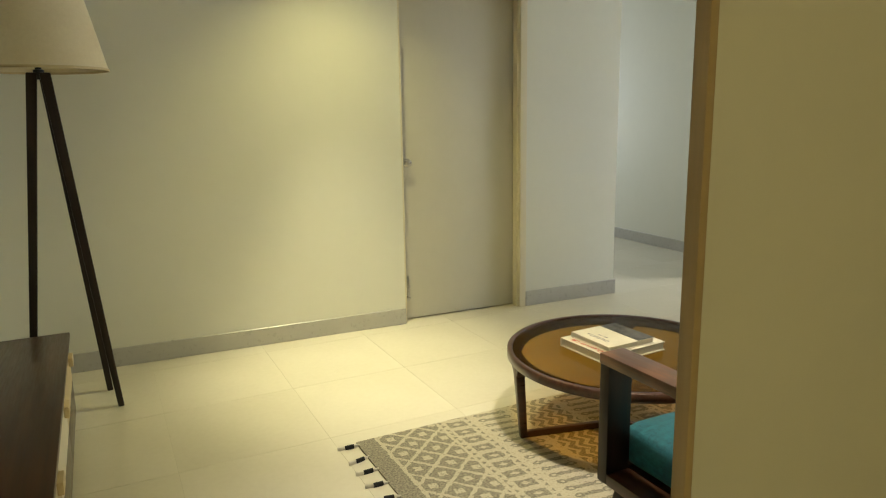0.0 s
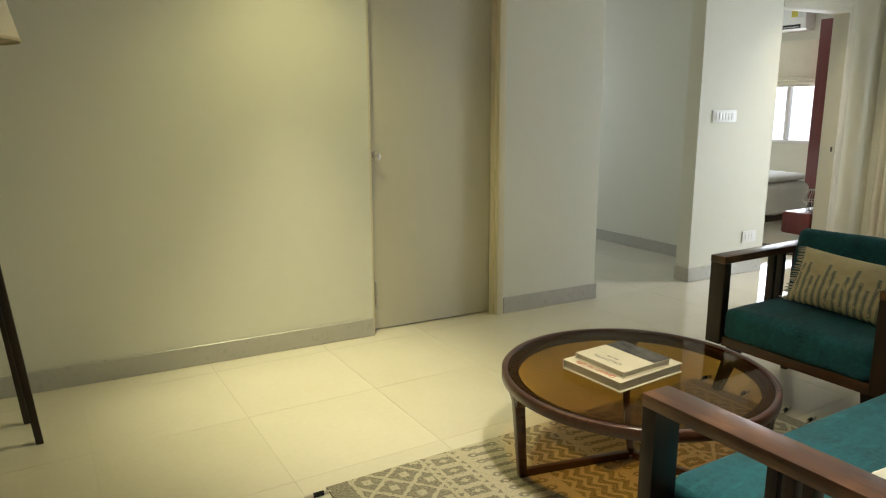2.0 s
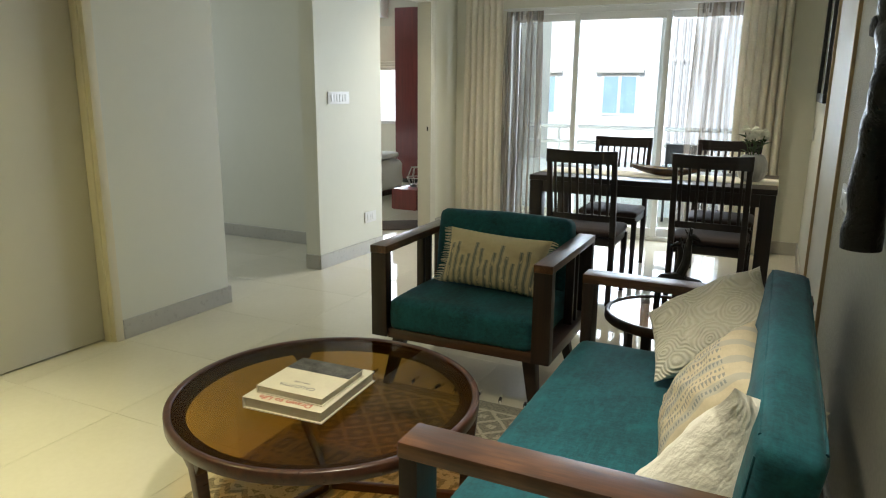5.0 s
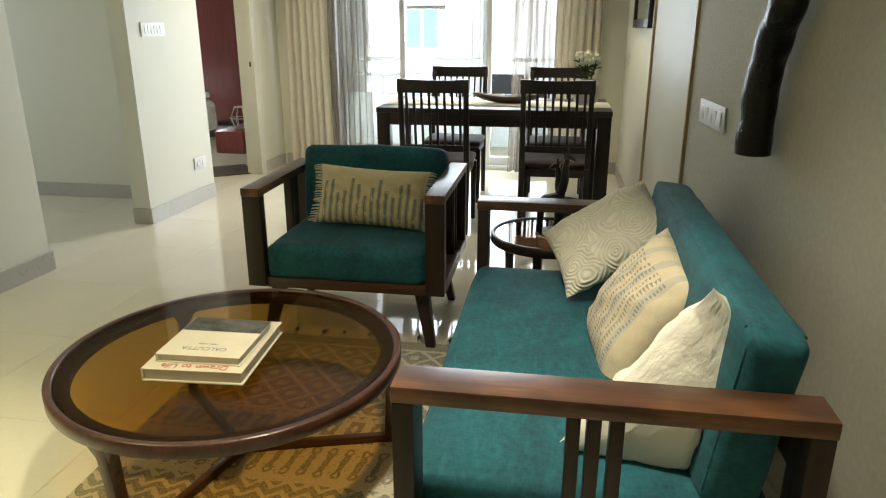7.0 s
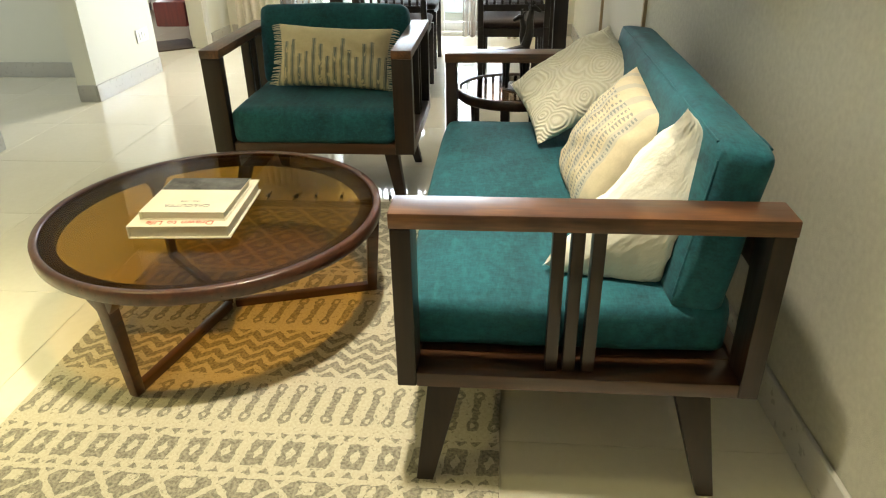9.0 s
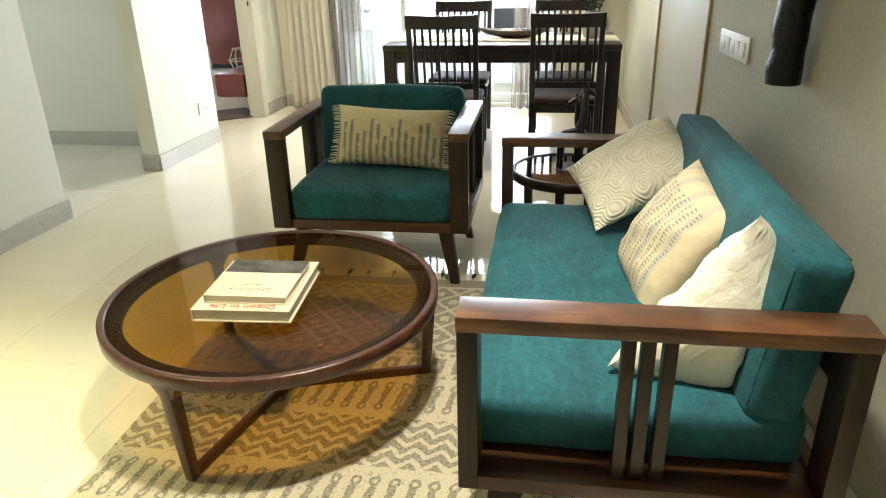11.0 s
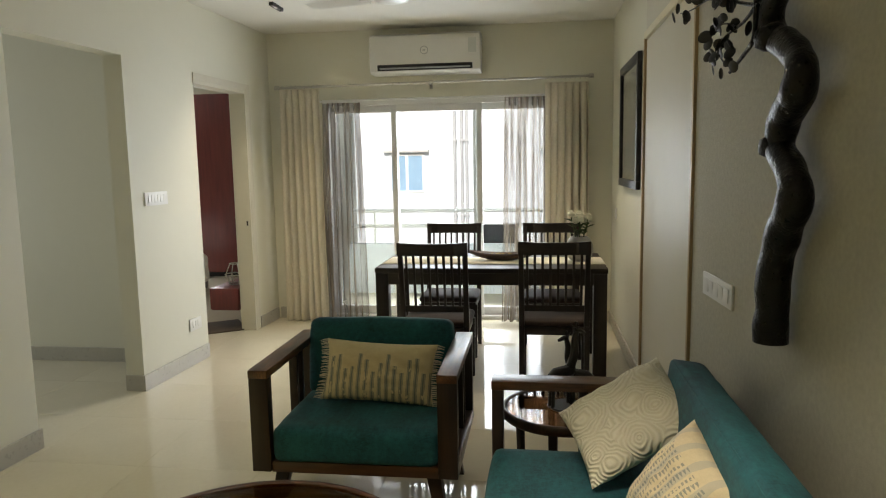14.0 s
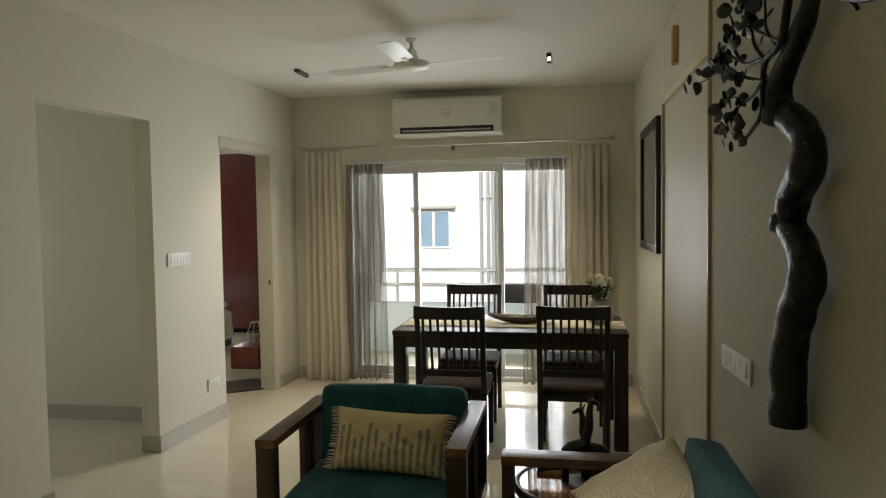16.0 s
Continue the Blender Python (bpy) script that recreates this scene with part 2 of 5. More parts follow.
EBONY = plain("ebony_carving", (0.022, 0.014, 0.010), (0.010, 0.007, 0.005), 20, 0.32, 0.25)
CERAMIC = plain("grey_ribbed_ceramic", (0.44, 0.43, 0.41), (0.34, 0.33, 0.32), 9, 0.38, 0.1)
PETAL = plain("white_petals", (0.86, 0.85, 0.76), (0.76, 0.76, 0.62), 30, 0.7, 0.1)
STEM = plain("green_leaf", (0.070, 0.13, 0.035), (0.035, 0.075, 0.02), 25, 0.55, 0.15)
PAPER = plain("book_pages", (0.74, 0.69, 0.56), (0.64, 0.59, 0.46), 60, 0.85, 0.3, (1, 1, 12))
COVER = plain("cream_book_cover", (0.72, 0.66, 0.51), (0.63, 0.57, 0.43), 9, 0.6, 0.08, Specular_IOR_Level=0.3)
RED_INK = plain("red_ink", (0.50, 0.075, 0.035), (0.44, 0.06, 0.03), 10, 0.6, 0.02)
GREY_INK = plain("grey_ink", (0.28, 0.26, 0.24), (0.24, 0.22, 0.20), 10, 0.6, 0.02)
PHOTO = plain("dark_photograph", (0.16, 0.155, 0.145), (0.010, 0.010, 0.010), 16, 0.65, 0.02, Specular_IOR_Level=0.15)
DRAWING = plain("pencil_drawing", (0.66, 0.64, 0.58), (0.17, 0.17, 0.16), 7, 0.6, 0.02, (1, 1, 2.2))
MOUNT = plain("picture_mount_board", (0.72, 0.70, 0.64), (0.68, 0.66, 0.60), 7, 0.8, 0.02)
PICTURE_GLASS = see_through("picture_glass", (0.96, 0.97, 0.96), 1.0)
RUNNER = weave("cream_table_runner_cloth", (0.80, 0.75, 0.62), (0.70, 0.65, 0.52), 600, 0.9)
FACADE = plain("white_facade_paint", (0.83, 0.87, 0.90), (0.79, 0.83, 0.87), 0.7, 0.8, 0.1)
FACADE_GLASS = plain("blue_grey_window_glass", (0.28, 0.42, 0.55), (0.22, 0.34, 0.46), 1.5, 0.15, 0.0)
CONCRETE = plain("pale_concrete", (0.56, 0.55, 0.52), (0.46, 0.45, 0.42), 2, 0.85, 0.3)
EARTH = plain("street_ground", (0.20, 0.19, 0.17), (0.13, 0.125, 0.11), 0.2, 0.9, 0.3)
MATTRESS = weave("white_bed_linen", (0.88, 0.85, 0.79), (0.82, 0.79, 0.72), 500, 0.9)
DARK_MAT = weave("dark_bedroom_mat_cloth", (0.11, 0.075, 0.05), (0.06, 0.04, 0.03), 400, 0.95)
SPOT_FACE = glow("lit_spot_lens", (1.0, 0.86, 0.6), 14.0)
SLOT_FACE = glow("lit_slot_lens", (1.0, 0.95, 0.85), 8.0)
BLIND = weave("cream_roman_blind_cloth", (0.78, 0.72, 0.58), (0.70, 0.64, 0.50), 500, 0.9)


def polished_tile():
    s = Stuff("polished_ivory_tile")
    cloud, fine = s.noise(2.6, 4), s.noise(38, 3)
    fac = s.ramp(cloud * 0.6 + fine * 0.4, 0.3, 0.7) * 0.7 + s.random() * 0.3
    ripple = s.noise(3.0, 1)
    return s.put(s.mix(fac, (0.66, 0.61, 0.475), (0.74, 0.69, 0.555)), s.ramp(fine, 0.3, 0.7) * 0.02 + 0.035, 0.0, ripple, 0.04, 0.003, IOR=1.6)


TILE_GLAZE = polished_tile()


def rug_cloth():
    """Flat-woven rug; its bands lie across the length (x): lattice, stars, bars with rings, zigzag, and again towards the other end."""
    s = Stuff("block_printed_rug")
    x, y, z = s.xyz()
    wob, sway = (s.noise(42, 2) - 0.5) * 0.020, (s.noise(55, 2, (1, 1, 3)) - 0.5) * 0.018
    u, v = x + 0.98 + wob, y + sway + x * 0.12

    def band(a, b): return u.within(a, b)

    def lattice():
        p = 0.140
        a1, a2 = ((u + v) / p).fract() - 0.5, ((u - v) / p).fract() - 0.5
        line = a1.abs().gt(0.425).max(a2.abs().gt(0.425))
        blob = (a1.abs() + a2.abs()).lt(0.24) * s.noise(90, 2).gt(0.36)
        return line.max(blob)

    def stars(u0, w):
        fu, fv = (u - u0) / w - 0.5, (v / 0.080).fract() - 0.5
        square = fu.abs().max(fv.abs() * 0.85).lt(0.27)
        star = (fu.abs() + fv.abs()).lt(0.15)
        teeth = (fu.abs() * -1.0 + 0.5).lt(((v / 0.040).fract() - 0.5).abs() * 0.34)
        return (square * (star * -1.0 + 1.0)).max(teeth) * -1.0 + 1.0

    def bars(u0, w):
        k = v / 0.054
        flip = (k / 2.0).fract().gt(0.5) * 2.0 - 1.0
        fu, fv = ((u - u0) / w - 0.5) * flip, k.fract() - 0.5
        stick = fv.abs().lt(0.19) * fu.within(-0.22, 0.22)
        d = (fu.abs() - 0.27).abs() * 3.0
        d = (d * d + fv * fv).op("SQRT")
        ring = d.within(0.12, 0.29)
        return stick.max(ring) * -1.0 + 1.0

    zig = ((u + (v / 0.074).tri() * 0.034) / 0.047).fract().gt(0.58)
    cream = (band(0.09, 0.38).max(band(1.36, 1.88))) * lattice()
    for a, b in ((0.38, 0.533), (1.19, 1.36)):
        cream = cream.max(band(a, b) * stars(a, b - a))
    for a, b in ((0.533, 0.745), (0.98, 1.19)):
        cream = cream.max(band(a, b) * bars(a, b - a))
    cream = cream.max(band(0.745, 0.98) * zig)
    for e in (0.09, 0.38, 0.533, 0.745, 0.98, 1.19, 1.36, 1.88):
        cream = cream.max((u - e).abs().lt(0.008))
    cream = cream * (s.noise(85, 3).gt(0.36) * 0.75 + 0.25)
    wear = s.ramp(s.noise(120, 3), 0.35, 0.62)
    knots = s.noise(420, 2)
    dark = s.mix(wear, (0.16, 0.145, 0.108), (0.34, 0.305, 0.225))
    light = s.mix(knots * 0.6 + wear * 0.4, (0.41, 0.36, 0.255), (0.60, 0.545, 0.405))
    return s.put(s.mix(cream, dark, light), 0.95, 0.0, cream * 0.9 + knots * 0.5, 0.75, 0.004)


def print_middle(s, x, y, z, col):
    """Rows of blue-grey and ochre hand-woven dashes over the cloth."""
    v = (y + 0.22) / 0.029
    row = v.floor()
    f, g = v.fract(), (x / 0.0105 + row * 0.37).fract()
    dash = f.within(0.28, 0.70) * g.lt(0.55)
    tooth = f.within(0.15, 0.85) * ((g - 0.5).abs() * 2.0).lt(f)
    odd = (row / 2.0).fract().gt(0.2)
    third = (row / 3.0).fract().lt(0.2)
    zone = y.abs().lt(0.135) * (x + 0.02).abs().lt(0.15)
    gaps = s.noise(90, 2).gt(0.40)
    band = s.mix(third * y.abs().lt(0.15) * 0.6, col, (0.44, 0.43, 0.39))
    return s.mix((dash * odd).max(tooth * (odd * -1.0 + 1.0)) * zone * gaps * 0.72, band, (0.17, 0.195, 0.225))


def print_lumbar(s, x, y, z, col):
    """Blue-grey brushed strokes that rise from the lower edge."""
    k = (x / 0.031).floor()
    h = (k * 1.71).op("SINE") * 0.040 + 0.01
    f = (x / 0.031).fract()
    stroke = f.within(0.18, 0.72) * y.lt(h + 0.02) * y.gt(-0.145)
    thin = (f * 3.0).fract().lt(0.7)
    ragged = s.noise(60, 3, (1, 0.25, 1)).gt(0.40)
    hem = y.within(-0.15, -0.125) * s.noise(80, 2).gt(0.5)
    return s.mix((stroke * (thin * 0.6 + 0.4) * ragged).max(hem) * 0.85, col, (0.155, 0.185, 0.195))


def swirl_cloth():
    """Cream cotton with tufted, swirling ridges."""
    s = Stuff("cream_tufted_cotton")
    cell, bent, warp = s.node("TexVoronoi"), s.node("VectorMath"), s.node("TexNoise")
    warp.inputs["Scale"].default_value = 9.0
    s.link(s.coord.outputs["Object"], warp.inputs["Vector"])
    bent.operation = "MULTIPLY_ADD"
    bent.inputs[1].default_value = (0.06, 0.06, 0.0)
    s.link(warp.outputs["Color"], bent.inputs[0])
    s.link(s.coord.outputs["Object"], bent.inputs[2])
    cell.inputs["Scale"].default_value, cell.inputs["Randomness"].default_value = 7.5, 0.9
    s.link(bent.outputs[0], cell.inputs["Vector"])
    w = (Val(s.t, cell.outputs["Distance"]) * 62.0).op("SINE") * 0.5 + 0.5
    fine = s.noise(260, 2)
    return s.put(s.mix(w * 0.8 + fine * 0.2, (0.74, 0.69, 0.55), (0.86, 0.82, 0.70)), 0.92, 0.0, w * 0.8 + fine * 0.3, 0.8, 0.006)


RUG = rug_cloth()
SWIRL = swirl_cloth()
MIDDLE_CLOTH = weave("cream_cloth_with_woven_rows", (0.70, 0.60, 0.42), (0.58, 0.49, 0.33), 700, 0.92, 0.0, 0.3, print_middle)
LUMBAR_CLOTH = weave("cream_cloth_with_blue_strokes", (0.76, 0.66, 0.43), (0.66, 0.56, 0.35), 700, 0.92, 0.0, 0.3, print_lumbar)
FRINGE = weave("pale_cotton_fringe", (0.72, 0.68, 0.58), (0.60, 0.56, 0.47), 600, 0.95)
BLACK_YARN = weave("black_yarn", (0.022, 0.022, 0.022), (0.012, 0.012, 0.012), 600, 0.95)


# ---- mesh helpers ----
def box(bm, x0, x1, y0, y1, z0, z1, bevel=0.004, seg=2):
    made = bmesh.ops.create_cube(bm, size=1.0)["verts"]
    for v in made:
        v.co = ((x0 + x1) / 2 + v.co.x * (x1 - x0), (y0 + y1) / 2 + v.co.y * (y1 - y0), (z0 + z1) / 2 + v.co.z * (z1 - z0))
    if bevel:
        edges = list({e for v in made for e in v.link_edges})
        bmesh.ops.bevel(bm, geom=edges, offset=bevel, segments=seg, profile=0.6, affect="EDGES", clamp_overlap=True)


def prism(bm, low, high, bevel=0.003):
    """A tapered block between two rectangles of four corners each."""
    vs = [bm.verts.new(p) for p in (*low, *high)]
    faces = [vs[3::-1], vs[4:]] + [[vs[i], vs[(i + 1) % 4], vs[4 + (i + 1) % 4], vs[4 + i]] for i in range(4)]
    fs = [bm.faces.new(f) for f in faces]
    if bevel:
        bmesh.ops.bevel(bm, geom=list({e for f in fs for e in f.edges}), offset=bevel, segments=2, profile=0.6, affect="EDGES", clamp_overlap=True)


def rect(x, y, z, a, b):
    return [(x - a, y - b, z), (x + a, y - b, z), (x + a, y + b, z), (x - a, y + b, z)]


def tube(bm, points, radii, seg=10, wobble=0.0, squash=1.0):
    """A round bar through points, with its own radius at each."""
    pts = [Vector(p) for p in points]
    if not isinstance(radii, (list, tuple)):
        radii = [radii] * len(pts)
    rings, side = [], None
    for i, p in enumerate(pts):
        d = (pts[min(i + 1, len(pts) - 1)] - pts[max(i - 1, 0)]).normalized()
        if side is None:
            side = d.cross(Vector((0.3, 0.9, 0.2))).normalized()
        side = (side - d * side.dot(d)).normalized()
        up = d.cross(side)
        ring = []
        for k in range(seg):
            a = 2 * math.pi * k / seg
            n = side * math.cos(a) + up * math.sin(a) * squash
            r = radii[i]
            if wobble:
                r *= 1 + wobble * noise.noise((p + n * r) * 16)
            ring.append(bm.verts.new(p + n * r))
        rings.append(ring)
    for a, b in zip(rings, rings[1:]):
        for k in range(seg):
            bm.faces.new((a[k], a[(k + 1) % seg], b[(k + 1) % seg], b[k]))
    bm.faces.new(rings[0][::-1])
    bm.faces.new(rings[-1])


def smooth_path(points, steps):
    """Points on a Catmull-Rom curve; each point may carry a radius as fourth number."""
    out, n = [], len(points)
    for i in range(n - 1):
        p = [points[max(0, min(n - 1, i + k))] for k in (-1, 0, 1, 2)]
        for s in range(steps):
            t = s / steps
            out.append(tuple(0.5 * (2 * b + (c - a) * t + (2 * a - 5 * b + 4 * c - d) * t * t + (3 * b - a - 3 * c + d) * t ** 3) for a, b, c, d in zip(*p)))
    out.append(tuple(points[-1]))
    return out


def lathe(bm, profile, seg=40, cx=0.0, cy=0.0, ribs=0, depth=0.0):
    """A turned body; profile of (radius, z). A closed profile ends where it began."""
    rings = []
    for r, z in profile:
        if r < 1e-5:
            rings.append([bm.verts.new((cx, cy, z))])
        else:
            ring = []
            for k in range(seg):
                a = 2 * math.pi * k / seg
                q = r * (1 - depth * (0.5 - 0.5 * math.cos(ribs * a))) if ribs else r
                ring.append(bm.verts.new((cx + q * math.cos(a), cy + q * math.sin(a), z)))
            rings.append(ring)
    for a, b in zip(rings, rings[1:]):
        for k in range(seg):
            q = [a[k % len(a)], a[(k + 1) % len(a)], b[(k + 1) % len(b)], b[k % len(b)]]
            q = list(dict.fromkeys(q))
            if len(q) > 2:
                bm.faces.new(q)
    return rings


def ring_band(bm, r0, r1, z0, z1, seg=72, bevel=0.004):
    b = bevel
    prof = [(r0, z0 + b), (r0 + b, z0), (r1 - b, z0), (r1, z0 + b), (r1, z1 - b), (r1 - b, z1), (r0 + b, z1), (r0, z1 - b), (r0, z0 + b)]
    lathe(bm, prof, seg)
    bmesh.ops.remove_doubles(bm, verts=bm.verts, dist=1e-5)


def soft_box(bm, x0, x1, y0, y1, z0, z1, r, crown=0.0, wrinkle=0.0, cuts=11):
    """An upholstered block: rounded edges, crowned faces, faint wrinkles."""
    made = bmesh.ops.create_cube(bm, size=2.0)
    edges = list({e for v in made["verts"] for e in v.link_edges})
    before = set(bm.verts) - set(made["verts"])
    bmesh.ops.subdivide_edges(bm, edges=edges, cuts=cuts, use_grid_fill=True)
    h = Vector(((x1 - x0) / 2, (y1 - y0) / 2, (z1 - z0) / 2))
    c = Vector(((x0 + x1) / 2, (y0 + y1) / 2, (z0 + z1) / 2))
    for v in bm.verts:
        if v in before:
            continue
        u = Vector([math.copysign(abs(q) ** 0.62, q) for q in v.co])
        p = Vector([u[i] * h[i] for i in range(3)])
        core = Vector([max(-(h[i] - r), min(h[i] - r, p[i])) for i in range(3)])
        d = p - core
        if d.length > 1e-6:
            p = core + d.normalized() * min(r, d.length if max(abs(q) for q in u) < 0.999 else r)
        bulge = [crown * (1 - u[(i + 1) % 3] ** 2) * (1 - u[(i + 2) % 3] ** 2) * math.copysign(1, u[i]) if abs(u[i]) > 0.98 else 0 for i in range(3)]
        p += Vector(bulge)
        if wrinkle:
            p += d.normalized() * wrinkle * noise.noise((p + c) * 9) if d.length > 1e-6 else Vector()
        v.co = p + c


def pillow(bm, w, h, fat, wrinkle=0.006, seed=0.0, n=22, droop=0.0, front=1.0, power=2.6):
    """A stuffed cushion in the xy plane: pinched corners and seams, creases running in from the corners."""
    grid = {}
    for side in (1, -1):
        for i in range(n + 1):
            for j in range(n + 1):
                u, v = 2 * i / n - 1, 2 * j / n - 1
                rim = i in (0, n) or j in (0, n)
                if rim and side < 0:
                    grid[side, i, j] = grid[1, i, j]
                    continue
                body = max(0.0, (1 - abs(u) ** power)) ** 0.55 * max(0.0, (1 - abs(v) ** power)) ** 0.55
                x = w / 2 * u * (1 - 0.07 * (1 - v * v) * abs(u) ** 3)
                y = h / 2 * v * (1 - 0.07 * (1 - u * u) * abs(v) ** 3)
                z = side * fat / 2 * body * (front if side > 0 else 1.0)
                q = Vector((u * 2.1 + seed, v * 2.1, side * 0.7))
                crease = noise.noise(q) + 0.5 * noise.noise(q * 2.7) + 0.55 * (0.3 - abs(noise.noise(Vector(((u + v) * 2.6 + seed, (u - v) * 0.9, side)))) * 2)
                corner = math.sin(14 * (abs(u) - abs(v))) * (abs(u * v)) ** 1.5
                z += side * (wrinkle * crease + 0.5 * wrinkle * corner) * (0.25 + body)
                y -= droop * (1 - u * u) * max(0.0, v)
                grid[side, i, j] = bm.verts.new((x, y, z))
        for i in range(n):
            for j in range(n):
                q = [grid[side, i, j], grid[side, i + 1, j], grid[side, i + 1, j + 1], grid[side, i, j + 1]]
                bm.faces.new(q if side > 0 else q[::-1])


def mesh_of(name, bm, material, sharp=35):
    bmesh.ops.recalc_face_normals(bm, faces=bm.faces)
    me = bpy.data.meshes.new(name)
    bm.to_mesh(me)
    bm.free()
    me.shade_smooth()
    me.set_sharp_from_angle(angle=radians(sharp))
    me.materials.append(material)
    return me


def part(name, bm, material, parent, label="", m=None, sharp=35):
    ob = new(name, mesh_of(name, bm, material, sharp))
    ob.parent = parent
    if m is not None:
        ob.matrix_basis = m
    return tagged(ob, label)


def again(ob, m):
    """The same part once more under the same thing, with its sub-parts."""
    return copy_thing(ob, m)


def thing(name, m, label, category, group=""):
    ob = new(name)
    ob.empty_display_size = 0.1
    ob.matrix_basis = m
    return tagged(ob, label, category, group)


def solid(name, bm, material, m, label, category, group="", sharp=35):
    ob = new(name, mesh_of(name, bm, material, sharp))
    ob.matrix_basis = m
    return tagged(ob, label, category, group)


def structure(name, bm, material, label="", sharp=35):
    return tagged(new(name, mesh_of(name, bm, material, sharp)), label, kind="structure")


def boxes(*rows, bevel=0.004, seg=2):
    bm = bmesh.new()
    for r in rows:
        box(bm, *r, bevel=bevel, seg=seg)
    return bm


def pierced(axis, a0, a1, b0, b1, u0, u1, z0, z1, holes):
    """A wall with openings right through it. axis 'x': it runs along x from u0 to u1, its faces at y = a0 and a1; 'y' the other way round."""
    us = sorted({u0, u1, *[h[0] for h in holes], *[h[1] for h in holes]})
    zs = sorted({z0, z1, *[h[2] for h in holes], *[h[3] for h in holes]})
    us, zs = [u for u in us if u0 <= u <= u1], [z for z in zs if z0 <= z <= z1]

    def full(i, j):
        if not (0 <= i < len(us) - 1 and 0 <= j < len(zs) - 1):
            return False
        u, z = (us[i] + us[i + 1]) / 2, (zs[j] + zs[j + 1]) / 2
        return not any(h[0] < u < h[1] and h[2] < z < h[3] for h in holes)

    bm, known = bmesh.new(), {}

    def vert(u, a, z):
        key = (round(u, 5), round(a, 5), round(z, 5))
        if key not in known:
            known[key] = bm.verts.new((u, a, z) if axis == "x" else (a, u, z))
        return known[key]

    for i in range(len(us) - 1):
        for j in range(len(zs) - 1):
            if not full(i, j):
                continue
            ua, ub, za, zb = us[i], us[i + 1], zs[j], zs[j + 1]
            for a in (a0, a1):
                bm.faces.new([vert(ua, a, za), vert(ub, a, za), vert(ub, a, zb), vert(ua, a, zb)])
            for ok, (p, q) in ((full(i - 1, j), ((ua, za), (ua, zb))), (full(i + 1, j), ((ub, za), (ub, zb))),
                               (full(i, j - 1), ((ua, za), (ub, za))), (full(i, j + 1), ((ua, zb), (ub, zb)))):
                if not ok:
                    bm.faces.new([vert(p[0], a0, p[1]), vert(q[0], a0, q[1]), vert(q[0], a1, q[1]), vert(p[0], a1, p[1])])
    return bm


def lettering(words, size, material, parent, m, name="lettering", squeeze=1.0):
    curve = bpy.data.curves.new(name, "FONT")
    curve.body, curve.size, curve.extrude, curve.align_x, curve.align_y = words, size, 0.0004, "CENTER", "CENTER"
    probe = new(name, curve)
    me = bpy.data.meshes.new_from_object(probe.evaluated_get(bpy.context.evaluated_depsgraph_get()))
    bpy.data.objects.remove(probe)
    me.materials.clear()
    me.materials.append(material)
    ob = new(name, me)
    ob.parent, ob.matrix_basis = parent, m @ Matrix.Diagonal((squeeze, 1, 1, 1))
    return ob


# ---- walls, floors, ceilings ----
DOOR_X0, DOOR_X1, DOOR_TOP = 1.885, 2.80, 2.15
PIER_X1, SWITCH_X0, LINTEL = 3.575, 4.51, 2.17
BED_X0, BED_X1, BED_TOP = 5.345, 6.20, 2.115
WIN_Y0, WIN_Y1, WIN_TOP = 1.16, 3.30, 2.06
EDGE_X = 0.712            # free edge of the closed entrance leaf
WT = 0.13                # thickness of the north wall


def along(ob, line):
    ob.matrix_basis = line @ ob.matrix_basis
    return ob


along(structure("wall_north", pierced("x", 0, WT, 0, 0, WEST - 0.02, EAST + 0.02, 0, CEIL, [
    (DOOR_X0, DOOR_X1, 0, DOOR_TOP), (PIER_X1, SWITCH_X0, 0, LINTEL), (BED_X0, BED_X1, 0, BED_TOP)]), PAINT, "cream painted wall with door and passage openings"), NORTH_LINE)
structure("wall_east", pierced("y", EAST, EAST + 0.16, 0, 0, 0.40, 4.2, 0, CEIL, [(WIN_Y0, WIN_Y1, 0, WIN_TOP)]), PAINT, "cream painted wall round the balcony door")
along(structure("wall_south_sofa", boxes((0, 2.215, -0.10, 0, 0, CEIL), bevel=0), SHADED_SAND_PAINT, "sandy textured cream wall behind the sofa"), SOFA_LINE)
structure("wall_south_dining", boxes((4.86, EAST, 0.40, DINING_WALL, 0, CEIL), (1.24, 4.86, 0.40, 0.444, 0, CEIL), bevel=0), PAINT, "cream painted wall beside the dining table")
structure("wall_west", boxes((WEST - 0.14, WEST, -1.6, 4.25, 0, CEIL), bevel=0), PAINT, "cream painted wall behind the television")
structure("wall_entrance", boxes((WEST, 1.60, -1.74, -1.60, 0, CEIL), (1.60, 1.74, -1.74, 0.399, 0, CEIL), (WEST, 1.24, 0.45, 0.57, 2.12, CEIL), bevel=0), PAINT, "plain cream walls of the entrance lobby")
structure("ceiling", boxes((WEST - 0.14, EAST + 0.16, -1.74, BACK, CEIL, CEIL + 0.12), bevel=0), WHITE_PAINT, "white painted ceiling")
